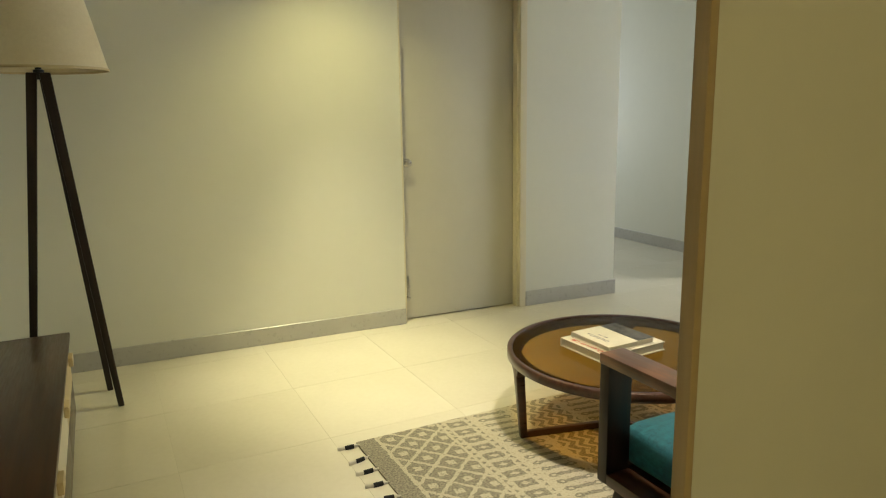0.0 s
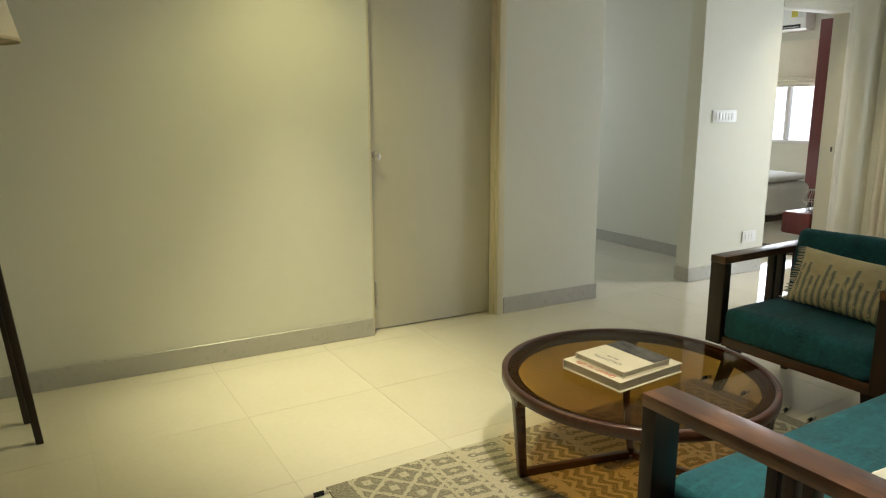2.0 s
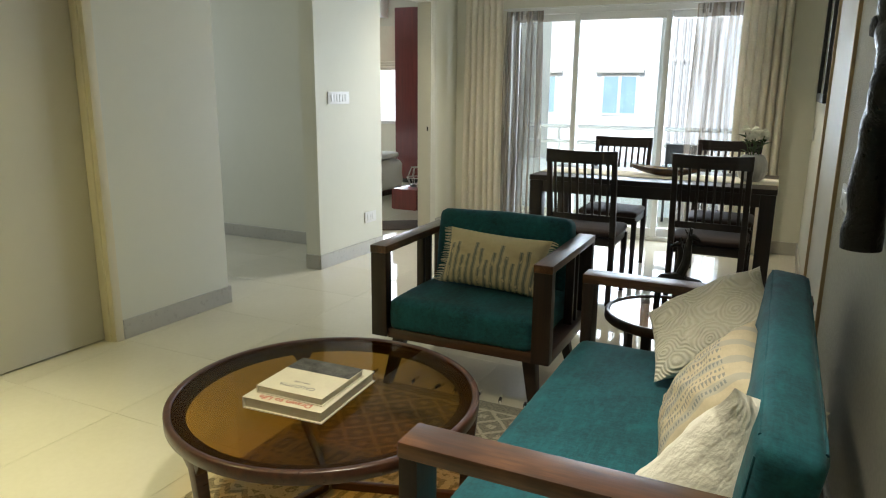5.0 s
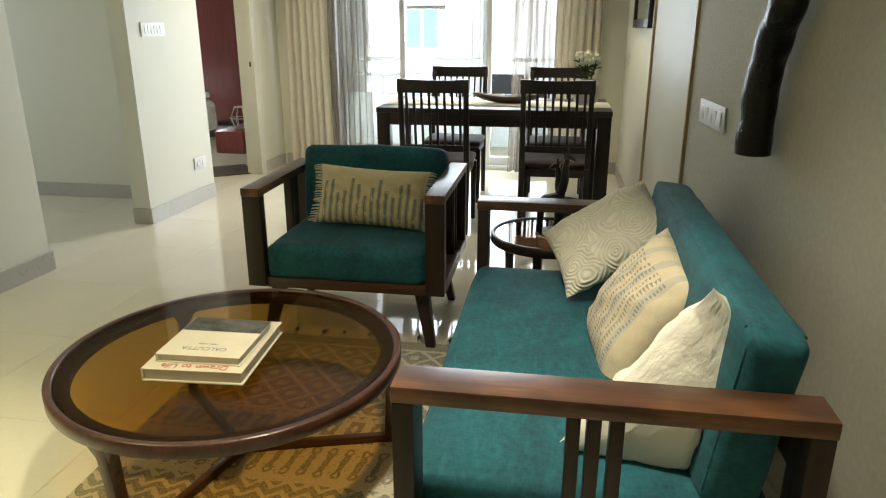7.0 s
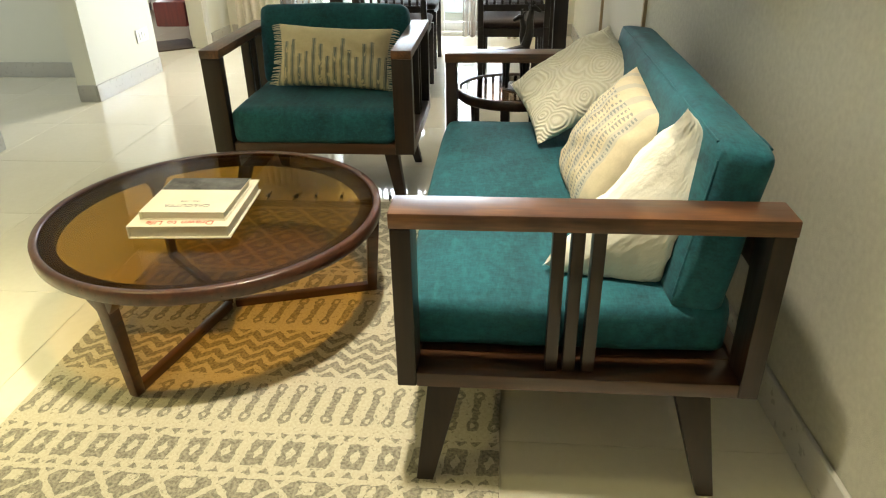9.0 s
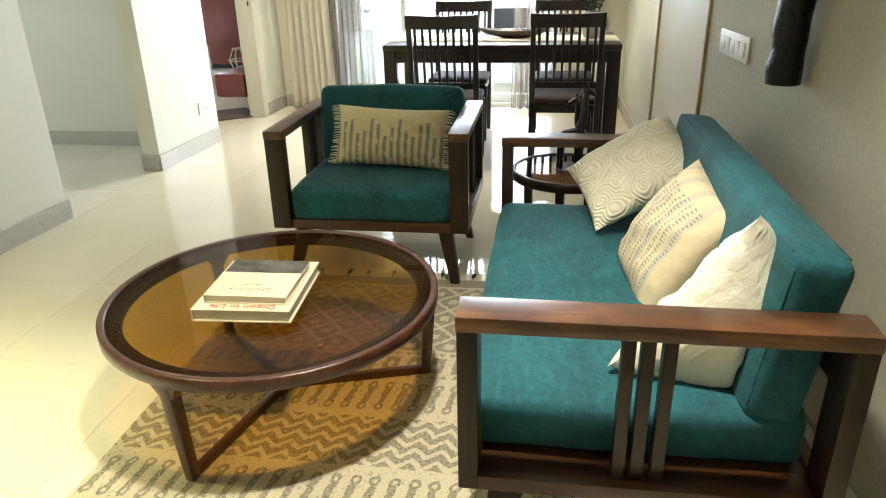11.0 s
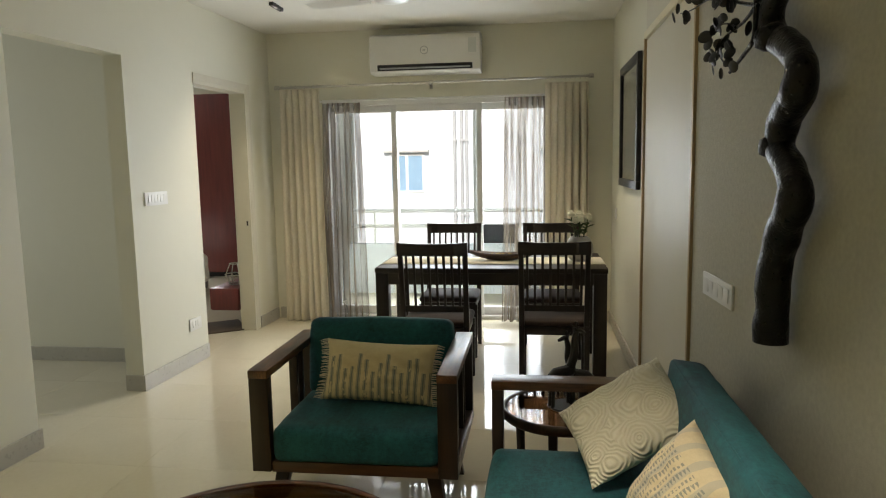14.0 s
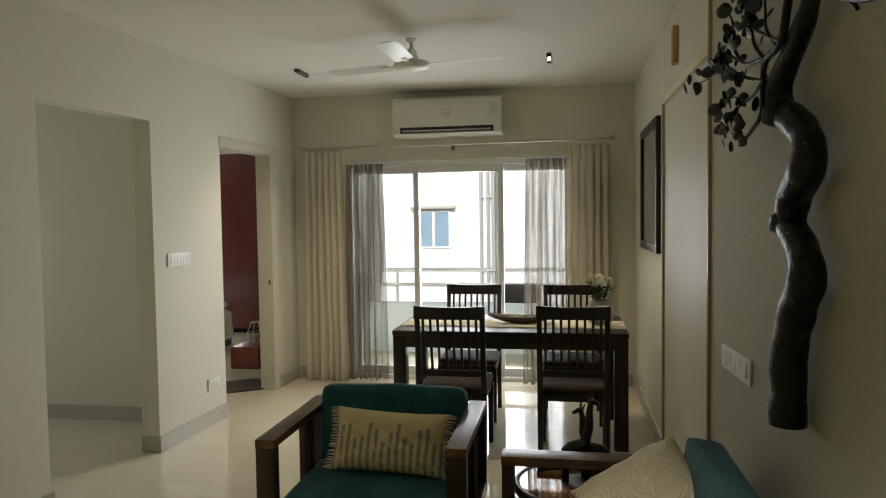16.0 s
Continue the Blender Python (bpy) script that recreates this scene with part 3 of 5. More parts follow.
# passage and bedroom beyond the openings
structure("wall_passage", boxes((5.15, 5.27, 4.005, 7.4, 0, CEIL), (2.95, 3.09, 4.10, 7.4, 0, CEIL), bevel=0), PAINT, "cream painted wall at the end of the passage")
structure("wall_passage_north", pierced("x", 7.4, 7.52, 0, 0, 2.95, 9.66, 0, CEIL, [(3.85, 4.75, 0.95, 2.05)]), PAINT, "cream painted wall with a window")
structure("wall_closet", boxes((1.80, 2.95, 4.75, 4.87, 0, CEIL), (1.68, 1.80, 4.16, 4.87, 0, CEIL), bevel=0), PAINT)
structure("wall_bedroom_east", pierced("y", 9.50, 9.66, 0, 0, 3.78, 7.4, 0, CEIL, [(5.80, 7.25, 0.80, 2.10)]), PAINT, "cream painted bedroom wall with a window")
structure("wall_bedroom_south", boxes((EAST + 0.162, 9.50, 3.78, 3.94, 0, CEIL), bevel=0), PAINT)
structure("ceiling_back_rooms", boxes((1.68, 9.66, BACK + 0.001, 7.52, CEIL, CEIL + 0.12), bevel=0), WHITE_PAINT, "white painted ceiling")
floor = structure("floor", boxes((WEST - 0.14, 9.66, -1.74, 7.52, -0.20, -0.0012), bevel=0), GROUT, "polished ivory floor tiles with fine joints")


def skirting(name, *rows, line=None):
    ob = structure(name, boxes(*rows, bevel=0.003, seg=1), SKIRT, "grey tiled skirting along the wall foot")
    return along(ob, line) if line is not None else ob


T, HS = 0.014, 0.108
skirting("baseboard_north", (WEST + 0.015, DOOR_X0 - 0.002, -T, -0.0005, 0, HS), (DOOR_X1 + 0.002, PIER_X1 + T, -T, -0.0005, 0, HS),
         (SWITCH_X0 - T, BED_X0 - 0.002, -T, -0.0005, 0, HS), (BED_X1 + 0.075, EAST - 0.02, -T, -0.0005, 0, HS),
         (SWITCH_X0 - T, SWITCH_X0 - 0.0005, 0.0, WT, 0, HS), (PIER_X1 + 0.0005, PIER_X1 + T, 0.0, WT, 0, HS), line=NORTH_LINE)
skirting("baseboard_east", (EAST - T, EAST - 0.0005, DINING_WALL, WIN_Y0 - 0.06, 0, HS), (EAST - T, EAST - 0.0005, WIN_Y1 + 0.06, 3.78, 0, HS))
skirting("baseboard_south", (4.87, EAST - T - 0.001, DINING_WALL + 0.0005, DINING_WALL + T, 0, HS))
skirting("baseboard_sofa_wall", (0.0, 2.21, 0.0005, T, 0, HS), line=SOFA_LINE)
skirting("baseboard_west", (WEST + 0.0005, WEST + T, 0.60, 4.08, 0, HS))
skirting("baseboard_passage", (5.15 - T, 5.1495, 4.01, 7.39, 0, HS))
skirting("baseboard_bedroom", (9.5 - T, 9.4995, 3.95, 7.39, 0, HS))

# floor tiles, one by one
tile_mesh = mesh_of("tile", boxes((0.0009, TILE - 0.0009, 0.0009, TILE - 0.0009, -0.012, 0.0), bevel=0), TILE_GLAZE)
tile_x0, tile_y0 = 0.93 - 3 * TILE, 2.655 - 7 * TILE
for i in range(18):
    for j in range(15):
        x, y = tile_x0 + i * TILE, tile_y0 + j * TILE
        if x > 9.5 or (x > EAST and y < 3.3):
            continue
        ob = new("tile", tile_mesh)
        ob.parent = floor
        ob.location = (x, y, 0)

# closed leaf of the entrance with its wood-lipped edge
leaf = tagged(new("door_2", mesh_of("door_2", boxes((EDGE_X + 0.006, 1.235, 0.458, 0.478, 0.012, 2.10), bevel=0.002), DOOR_PAINT)), "closed beige entrance leaf with a golden wood edge", "door", kind="structure")
part("lipping", boxes((EDGE_X - 0.006, EDGE_X + 0.006, 0.4575, 0.4785, 0.012, 2.10), bevel=0.002), TEAK, leaf, "golden wood lipping")

# flush door in the north wall
dy = 0.075
door = along(tagged(new("door_1", mesh_of("door_1", boxes((DOOR_X0 + 0.012, DOOR_X1 - 0.050, dy, dy + 0.035, 0.008, DOOR_TOP - 0.05), bevel=0.002), DOOR_PAINT)), "closed flush beige door with a steel knob", "door", kind="structure"), NORTH_LINE)
bm = bmesh.new()
lathe(bm, [(0, 0), (0.026, 0), (0.027, 0.004), (0.012, 0.010), (0.011, 0.026), (0.020, 0.034), (0.025, 0.046), (0.023, 0.058), (0.012, 0.066), (0, 0.067)], 28)
part("door_knob", bm, STEEL, door, "round brushed steel knob", pose(DOOR_X0 + 0.055, dy, 1.06, 90))
part("tower_bolt", boxes((-0.012, 0.012, -0.006, 0, -0.10, 0.02), (-0.018, 0.018, -0.014, 0, -0.005, 0.008), (-0.018, 0.018, -0.014, 0, -0.085, -0.072), (-0.005, 0.005, -0.020, -0.006, -0.06, 0.075), bevel=0.002), STEEL, door, "steel tower bolt", pose(DOOR_X0 + 0.045, dy, 0.23))
along(structure("door_frame", boxes((DOOR_X1 - 0.050, DOOR_X1, -0.012, WT - 0.01, 0, DOOR_TOP), (DOOR_X1 - 0.062, DOOR_X1 - 0.040, 0.02, 0.07, 0, DOOR_TOP - 0.04),
          (DOOR_X0, DOOR_X0 + 0.012, 0.002, WT - 0.01, 0, DOOR_TOP), (DOOR_X0, DOOR_X1, -0.012, WT - 0.01, DOOR_TOP - 0.05, DOOR_TOP), bevel=0.003), FRAME_PAINT, "cream enamelled door frame"), NORTH_LINE)
along(structure("bedroom_door_frame", boxes((BED_X1 - 0.025, BED_X1, -0.008, WT + 0.003, 0, BED_TOP), (BED_X0, BED_X0 + 0.012, 0.002, WT + 0.003, 0, BED_TOP),
          (BED_X0, BED_X1, -0.008, WT + 0.003, BED_TOP - 0.03, BED_TOP), (BED_X1, BED_X1 + 0.07, -0.010, -0.0005, 0, BED_TOP + 0.03),
          (BED_X0, BED_X1 + 0.07, -0.009, -0.0006, BED_TOP, BED_TOP + 0.05), bevel=0.002), DOOR_PAINT, "cream enamelled bedroom door frame"), NORTH_LINE)
along(tagged(new("strike_plate", mesh_of("strike_plate", boxes((BED_X1 - 0.030, BED_X1 - 0.0255, 0.018, 0.032, 0.945, 0.985), bevel=0.001), EBONY)), "small dark metal strike plate on the door jamb", "strike plate"), NORTH_LINE)


# ---- sliding balcony door ----
def sliding_door():
    d = tagged(new("window_1", mesh_of("window_frame", boxes(
        (EAST + 0.02, EAST + 0.12, WIN_Y0, WIN_Y0 + 0.055, 0, WIN_TOP), (EAST + 0.02, EAST + 0.12, WIN_Y1 - 0.055, WIN_Y1, 0, WIN_TOP),
        (EAST + 0.02, EAST + 0.12, WIN_Y0 + 0.055, WIN_Y1 - 0.055, WIN_TOP - 0.06, WIN_TOP), (EAST + 0.02, EAST + 0.12, WIN_Y0 + 0.055, WIN_Y1 - 0.055, 0, 0.035), bevel=0.003), UPVC)),
        "white framed sliding glass balcony door", "balcony door", kind="structure")
    for k, (y0, y1, x) in enumerate(((WIN_Y0 + 0.055, 1.905, EAST + 0.078), (1.815, 2.655, EAST + 0.032), (2.605, WIN_Y1 - 0.055, EAST + 0.078))):
        w = 0.05
        part("sash", boxes((x, x + 0.034, y0, y0 + w, 0.036, WIN_TOP - 0.061), (x, x + 0.034, y1 - w, y1, 0.036, WIN_TOP - 0.061),
                           (x, x + 0.034, y0 + w, y1 - w, WIN_TOP - 0.125, WIN_TOP - 0.061), (x, x + 0.034, y0 + w, y1 - w, 0.036, 0.11), bevel=0.003), UPVC, d)
        pane = part("pane", boxes((x + 0.014, x + 0.019, y0 + w, y1 - w, 0.11, WIN_TOP - 0.125), bevel=0), CLEAR, d)
        pane.visible_shadow = False


sliding_door()


def bedroom_window():
    d = tagged(new("window_2", mesh_of("window_frame", boxes((9.53, 9.60, 5.80, 5.84, 0.80, 2.10), (9.53, 9.60, 7.21, 7.25, 0.80, 2.10), (9.53, 9.60, 5.84, 7.21, 0.80, 0.84),
               (9.53, 9.60, 5.84, 7.21, 2.06, 2.10), (9.53, 9.60, 6.48, 6.53, 0.84, 2.06), bevel=0.003), UPVC)), "white framed bedroom window", "window", kind="structure")
    for y0, y1 in ((5.84, 6.48), (6.53, 7.21)):
        part("pane", boxes((9.56, 9.565, y0, y1, 0.84, 2.06), bevel=0), CLEAR, d).visible_shadow = False


bedroom_window()


# ---- outside: balcony, street, house opposite ----
structure("balcony_floor", boxes((EAST + 0.162, 8.12, -0.2, 4.6, -0.20, -0.02), bevel=0), CONCRETE, "concrete balcony slab")
structure("balcony_parapet", boxes((8.0, 8.12, -0.2, 4.6, -0.02, 0.56), (EAST + 0.162, 8.0, -0.2, -0.1, -0.02, 2.6), bevel=0.006), FACADE, "low white painted balcony parapet")
rail = thing("balcony_railing", pose(8.06, 2.2, 0.56), "white metal railing on the balcony parapet", "railing")
bm = bmesh.new()
tube(bm, [(0, -2.4, 0.37), (0, 2.4, 0.37)], 0.022, 10)
top_bar = part("rail_bar", bm, UPVC, rail)
again(top_bar, pose(0, 0, -0.17))
post0 = part("post", boxes((-0.015, 0.015, -0.015, 0.015, 0, 0.36), bevel=0.002), UPVC, rail, m=pose(0, -2.0, 0))
for y in (-1.0, 0.95, 2.0):
    again(post0, pose(0, y, 0))

structure("ground", boxes((-400, 400, -400, 400, -7.2, -7.0), bevel=0), EARTH, "street ground far below")


def house():
    h = thing("apartment_building", pose(19, 4, -7), "white painted apartment building across the street", "building")
    part("wall", boxes((0, 9, -14, 16, 0, 15), bevel=0.02), FACADE, h)
    part("parapet", boxes((-0.25, 9.2, -14.2, 16.2, 15.0, 15.9), bevel=0.02), FACADE, h)
    frame_bm = boxes((-0.05, 0.06, -0.47, -0.42, -0.52, 0.52), (-0.05, 0.06, 0.42, 0.47, -0.52, 0.52), (-0.05, 0.06, -0.42, 0.42, 0.47, 0.52), (-0.05, 0.06, -0.42, 0.42, -0.52, -0.47), (-0.05, 0.06, -0.035, 0.035, -0.47, 0.47), bevel=0.004)
    w0 = part("window", frame_bm, UPVC, h, "blue-grey sliding window under a small sunshade", pose(0, 0.80, 8.18))
    part("pane", boxes((-0.02, -0.008, -0.42, -0.035, -0.47, 0.47), bevel=0), FACADE_GLASS, w0)
    part("pane", boxes((-0.035, -0.023, 0.035, 0.42, -0.47, 0.47), bevel=0), FACADE_GLASS, w0)
    part("sunshade", boxes((-0.22, 0, -0.62, 0.62, 0.56, 0.63), bevel=0.01), CONCRETE, w0, "stained concrete sunshade")
    for y, z in ((2.95, 8.18), (-3.4, 8.18), (6.4, 8.18), (0.8, 5.1), (2.95, 5.1), (0.8, 11.2), (2.95, 11.2), (-3.4, 11.2), (-3.4, 5.1)):
        again(w0, pose(0, y, z))
    bm = bmesh.new()
    tube(bm, [(-0.12, -0.52, 0), (-0.12, -0.52, 15)], 0.045, 8)
    p0 = part("drain_pipe", bm, GREY_PLASTIC, h, "grey drain pipe down the facade")
    for z in range(1, 15, 2):
        part("pipe_clip", boxes((-0.18, 0.0, -0.58, -0.46, z, z + 0.06), bevel=0.004), GREY_PLASTIC, p0)
    for y in (-0.19, -0.32):
        again(p0, pose(0, y, 0))


house()

# dark folded chair that shows above the parapet line on the balcony
bch = thing("balcony_chair", pose(7.55, 1.72, -0.02, 0, 0, 90), "dark metal chair standing on the balcony", "chair")
part("backrest", boxes((-0.20, 0.20, -0.20, -0.17, 0.62, 0.82), bevel=0.01), BLACK_PLASTIC, bch)
part("seat", boxes((-0.21, 0.21, -0.19, 0.20, 0.42, 0.45), bevel=0.01), BLACK_PLASTIC, bch)
bleg = part("leg", boxes((-0.012, 0.012, -0.012, 0.012, 0, 0.425), bevel=0.003), BLACK_PLASTIC, bch, m=pose(-0.19, 0.18, 0))
again(bleg, pose(0.19, 0.18, 0))
post = part("back_post", boxes((-0.012, 0.012, -0.012, 0.012, 0, 0.82), bevel=0.003), BLACK_PLASTIC, bch, m=pose(-0.19, -0.185, 0))
again(post, pose(0.19, -0.185, 0))


# ---- seating: sofa ----
def slanted_leg(x, y, dx, dy, top, a=0.026, b=0.018):
    bm = bmesh.new()
    prism(bm, rect(x + dx, y + dy, 0, b, b), rect(x, y, top, a, a), 0.004)
    return bm


def sofa():
    L, D, H = 1.495, 0.765, 0.668         # along x, along y; front faces +y
    s = thing("sofa", pose(1.44, 0.728, 0), "two-seat sofa with dark walnut frame and teal cushions", "sofa")
    aw, z0, post, rail = 0.090, 0.252, 0.042, 0.034

    def arm(x):
        a = part("arm_frame", boxes((x, x + aw, D - post, D, z0, H - rail)), SHADED_WALNUT_Z, s)
        part("back_post", boxes((x, x + aw, 0, post, z0, H - rail)), SHADED_WALNUT_Z, a)
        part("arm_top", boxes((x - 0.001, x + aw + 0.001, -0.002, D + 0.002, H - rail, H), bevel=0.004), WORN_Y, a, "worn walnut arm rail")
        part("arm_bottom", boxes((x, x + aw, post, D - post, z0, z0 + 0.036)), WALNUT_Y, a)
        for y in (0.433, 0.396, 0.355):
            part("slat", boxes((x + 0.026, x + 0.060, y - 0.013, y + 0.013, z0 + 0.035, H - rail + 0.001), bevel=0.002), SHADED_WALNUT_Z, a)

    arm(0)
    arm(L - aw)
    part("front_rail", boxes((aw, L - aw, D - 0.045, D - 0.012, z0, z0 + 0.045)), WALNUT_X, s)
    part("back_rail", boxes((aw, L - aw, 0.008, 0.04, z0, z0 + 0.045), (aw, L - aw, 0.008, 0.04, 0.52, 0.60)), WALNUT_X, s)
    part("seat_board", boxes((aw, L - aw, 0.04, D - 0.045, z0 + 0.015, z0 + 0.036), bevel=0), WALNUT_X, s)
    bm = bmesh.new()
    soft_box(bm, aw + 0.004, L - aw - 0.004, 0.045, D - 0.004, z0 + 0.037, 0.425, 0.032, 0.012, 0.003, 15)
    part("seat_cushion", bm, TEAL, s, "teal velvet seat cushion", sharp=60)
    bm = bmesh.new()
    soft_box(bm, aw + 0.006, L - aw - 0.006, -0.062, 0.062, -0.19, 0.19, 0.03, 0.012, 0.003, 15)
    back = part("back_cushion", bm, TEAL, s, "teal velvet back cushion", pose(0, 0.105, 0.585, 8), sharp=60)
    for y in (-0.052, 0.052):
        bm = bmesh.new()
        tube(bm, [(aw + 0.045 + (L - 2 * aw - 0.09) * k / 24, y * (1 + 0.02 * math.sin(k * 1.7)), 0.1815 + 0.001 * math.sin(k * 2.3)) for k in range(25)], 0.0035, 8)
        part("piping", bm, TEAL, back)
    bm = bmesh.new()
    tube(bm, [(aw + 0.0145, 0.052, 0.155 - 0.31 * k / 10) for k in range(11)], 0.0035, 8)
    part("piping", bm, TEAL, back)
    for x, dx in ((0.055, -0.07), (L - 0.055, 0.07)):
        part("leg", slanted_leg(x, D - 0.103, dx, 0.048, z0 + 0.001, 0.038, 0.019), SHADED_WALNUT_Z, s)
        part("leg", slanted_leg(x, 0.130, dx, -0.052, z0 + 0.001, 0.038, 0.019), SHADED_WALNUT_Z, s)
    return s


sofa()


def throw_pillow(material, m, label, w=0.44, h=0.44, fat=0.16, seed=0.0, wrinkle=0.007, tassels=False, front=1.0, power=2.6):
    bm = bmesh.new()
    pillow(bm, w, h, fat, wrinkle, seed, 34, 0.0, front, power)
    ob = solid("throw_pillow", bm, material, m, label, "pillow", "pillows on the sofa", sharp=70)
    if tassels:
        for sx in (-1,):
            for sy in (-1, 1):
                bm = bmesh.new()
                for k in range(7):
                    a = random.uniform(-0.9, 0.9)
                    tube(bm, [(sx * w / 2 * 0.975, sy * h / 2 * 0.975, 0), (sx * (w / 2 + 0.02), sy * (h / 2 + 0.012) + 0.006 * a, 0.006 * a), (sx * (w / 2 + 0.035), sy * (h / 2 + 0.02) + 0.02 * a, -0.012 * a)], [0.003, 0.0026, 0.0014], 5)
                part("tassel", bm, FRINGE, ob, "knotted corner threads")
    return ob


# ---- armchair ----
def armchair():
    W, D, H = 0.835, 0.68, 0.665        # along y, along x; front faces -x
    c = thing("armchair", pose(2.912, 1.63, 0), "armchair with dark walnut box arms and teal cushions", "armchair")
    aw, z0 = 0.078, 0.265

    def arm(y):
        a = part("arm_frame", boxes((0, 0.048, y, y + aw, z0 - 0.02, H - 0.034)), SHADED_WALNUT_Z, c)
        part("back_post", boxes((D - 0.048, D, y, y + aw, z0 - 0.02, H - 0.034)), SHADED_WALNUT_Z, a)
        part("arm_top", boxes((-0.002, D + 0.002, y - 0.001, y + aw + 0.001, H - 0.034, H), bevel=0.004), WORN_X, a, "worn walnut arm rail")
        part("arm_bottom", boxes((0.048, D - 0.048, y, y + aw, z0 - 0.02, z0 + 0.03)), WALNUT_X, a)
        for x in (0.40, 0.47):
            part("slat", boxes((x, x + 0.022, y + 0.02, y + 0.058, z0 + 0.029, H - 0.033), bevel=0.002), SHADED_WALNUT_Z, a)

    arm(0)
    arm(W - aw)
    part("front_rail", boxes((0.012, 0.05, aw, W - aw, z0 - 0.025, z0 + 0.02)), WALNUT_Y, c)
    part("back_rail", boxes((D - 0.045, D - 0.012, aw, W - aw, z0 - 0.02, z0 + 0.03), (D - 0.04, D - 0.012, aw, W - aw, 0.50, 0.57)), WALNUT_Y, c)
    part("seat_board", boxes((0.05, D - 0.045, aw, W - aw, z0 - 0.01, z0 + 0.012), bevel=0), WALNUT_Y, c)
    bm = bmesh.new()
    soft_box(bm, 0.008, D - 0.06, aw + 0.003, W - aw - 0.003, z0 + 0.013, 0.425, 0.032, 0.010, 0.003, 13)
    part("seat_cushion", bm, TEAL, c, "teal velvet seat cushion", sharp=60)
    bm = bmesh.new()
    soft_box(bm, -0.065, 0.065, aw + 0.004, W - aw - 0.004, -0.175, 0.175, 0.032, 0.010, 0.003, 13)
    part("back_cushion", bm, TEAL, c, "teal velvet back cushion", pose(0.565, 0, 0.572, 0, 10), sharp=60)
    for y, dy in ((0.11, -0.05), (W - 0.11, 0.05)):
        part("leg", slanted_leg(0.09, y, -0.055, dy, z0 - 0.018, 0.03, 0.019), SHADED_WALNUT_Z, c)
        part("leg", slanted_leg(D - 0.13, y, 0.03, dy * 1.1, z0 - 0.018, 0.028, 0.017), SHADED_WALNUT_Z, c)
    return c


armchair()


# ---- coffee table ----
CT = (2.11, 2.145)
TOP = 0.362


def coffee_table():
    c = thing("coffee_table", pose(CT[0], CT[1], 0.008), "round coffee table with reddish walnut frame and bronze glass", "coffee table")
    R, top = 0.505, TOP - 0.008
    bm = bmesh.new()
    ring_band(bm, R - 0.022, R, top - 0.036, top + 0.004, 96, 0.004)
    part("rim", bm, WARM_WALNUT, c, sharp=50)
    bm = bmesh.new()
    ring_band(bm, R - 0.064, R - 0.0225, top - 0.034, top - 0.010, 96, 0.002)
    part("glass_ledge", bm, DARK_STAIN, c, sharp=50)
    bm = bmesh.new()
    lathe(bm, [(0, top - 0.008), (R - 0.024, top - 0.008), (R - 0.024, top), (0, top)], 96)
    part("glass_top", bm, BRONZE_GLASS, c, "bronze tinted glass top", sharp=30)
    for a in (167, 287, 47):
        m = pose(0, 0, 0, 0, 0, a)
        bm = bmesh.new()
        prism(bm, rect(R - 0.045, 0, 0, 0.016, 0.014), rect(R - 0.022, 0, top - 0.03, 0.021, 0.018), 0.006)
        prism(bm, rect(R - 0.028, 0, top - 0.075, 0.020, 0.018), rect(R - 0.028, 0, top - 0.028, 0.026, 0.045), 0.006)
        leg = part("leg", bm, WARM_WALNUT, c, m=m)
        part("foot_bar", boxes((0.012, R - 0.035, -0.012, 0.012, 0.0, 0.028), bevel=0.005), WARM_WALNUT, leg)
    return c


coffee_table()


def books():
    b = thing("book", pose(2.070, 2.175, TOP + 0.0005, 0, 0, 3.5), "thick cream hardback book with red title lettering", "book", "books on the coffee table")
    part("page_block", boxes((-0.164, 0.164, -0.137, 0.137, 0.004, 0.034), bevel=0.001), PAPER, b)
    part("cover", boxes((-0.170, 0.170, -0.143, 0.143, 0, 0.004), (-0.170, 0.170, -0.143, 0.143, 0.034, 0.038), (-0.170, 0.170, 0.139, 0.143, 0.003, 0.035), bevel=0.0015), COVER, b)
    lettering("Drawn to Life", 0.034, RED_INK, b, pose(-0.146, 0.0, 0.0385, 0, 0, 90), squeeze=1.0)
    d = thing("book", pose(2.064, 2.168, TOP + 0.0392, 0, 0, 2), "cream book with a dark photograph on its cover", "book", "books on the coffee table")
    part("page_block", boxes((-0.121, 0.121, -0.117, 0.117, 0.003, 0.022), bevel=0.001), PAPER, d)
    part("cover", boxes((-0.126, 0.126, -0.122, 0.122, 0, 0.003), (-0.126, 0.126, -0.122, 0.122, 0.022, 0.025), (-0.126, 0.126, 0.118, 0.122, 0.002, 0.023), bevel=0.001), COVER, d)
    part("cover_photograph", boxes((0.034, 0.124, -0.120, 0.120, 0.0252, 0.0258), bevel=0), PHOTO, d, "dark black-and-white cover photograph")
    lettering("CALCUTTA", 0.026, GREY_INK, d, pose(-0.080, 0.0, 0.0254, 0, 0, 90))
    lettering("1940 - 1970", 0.012, GREY_INK, d, pose(-0.050, 0.0, 0.0254, 0, 0, 90))


books()


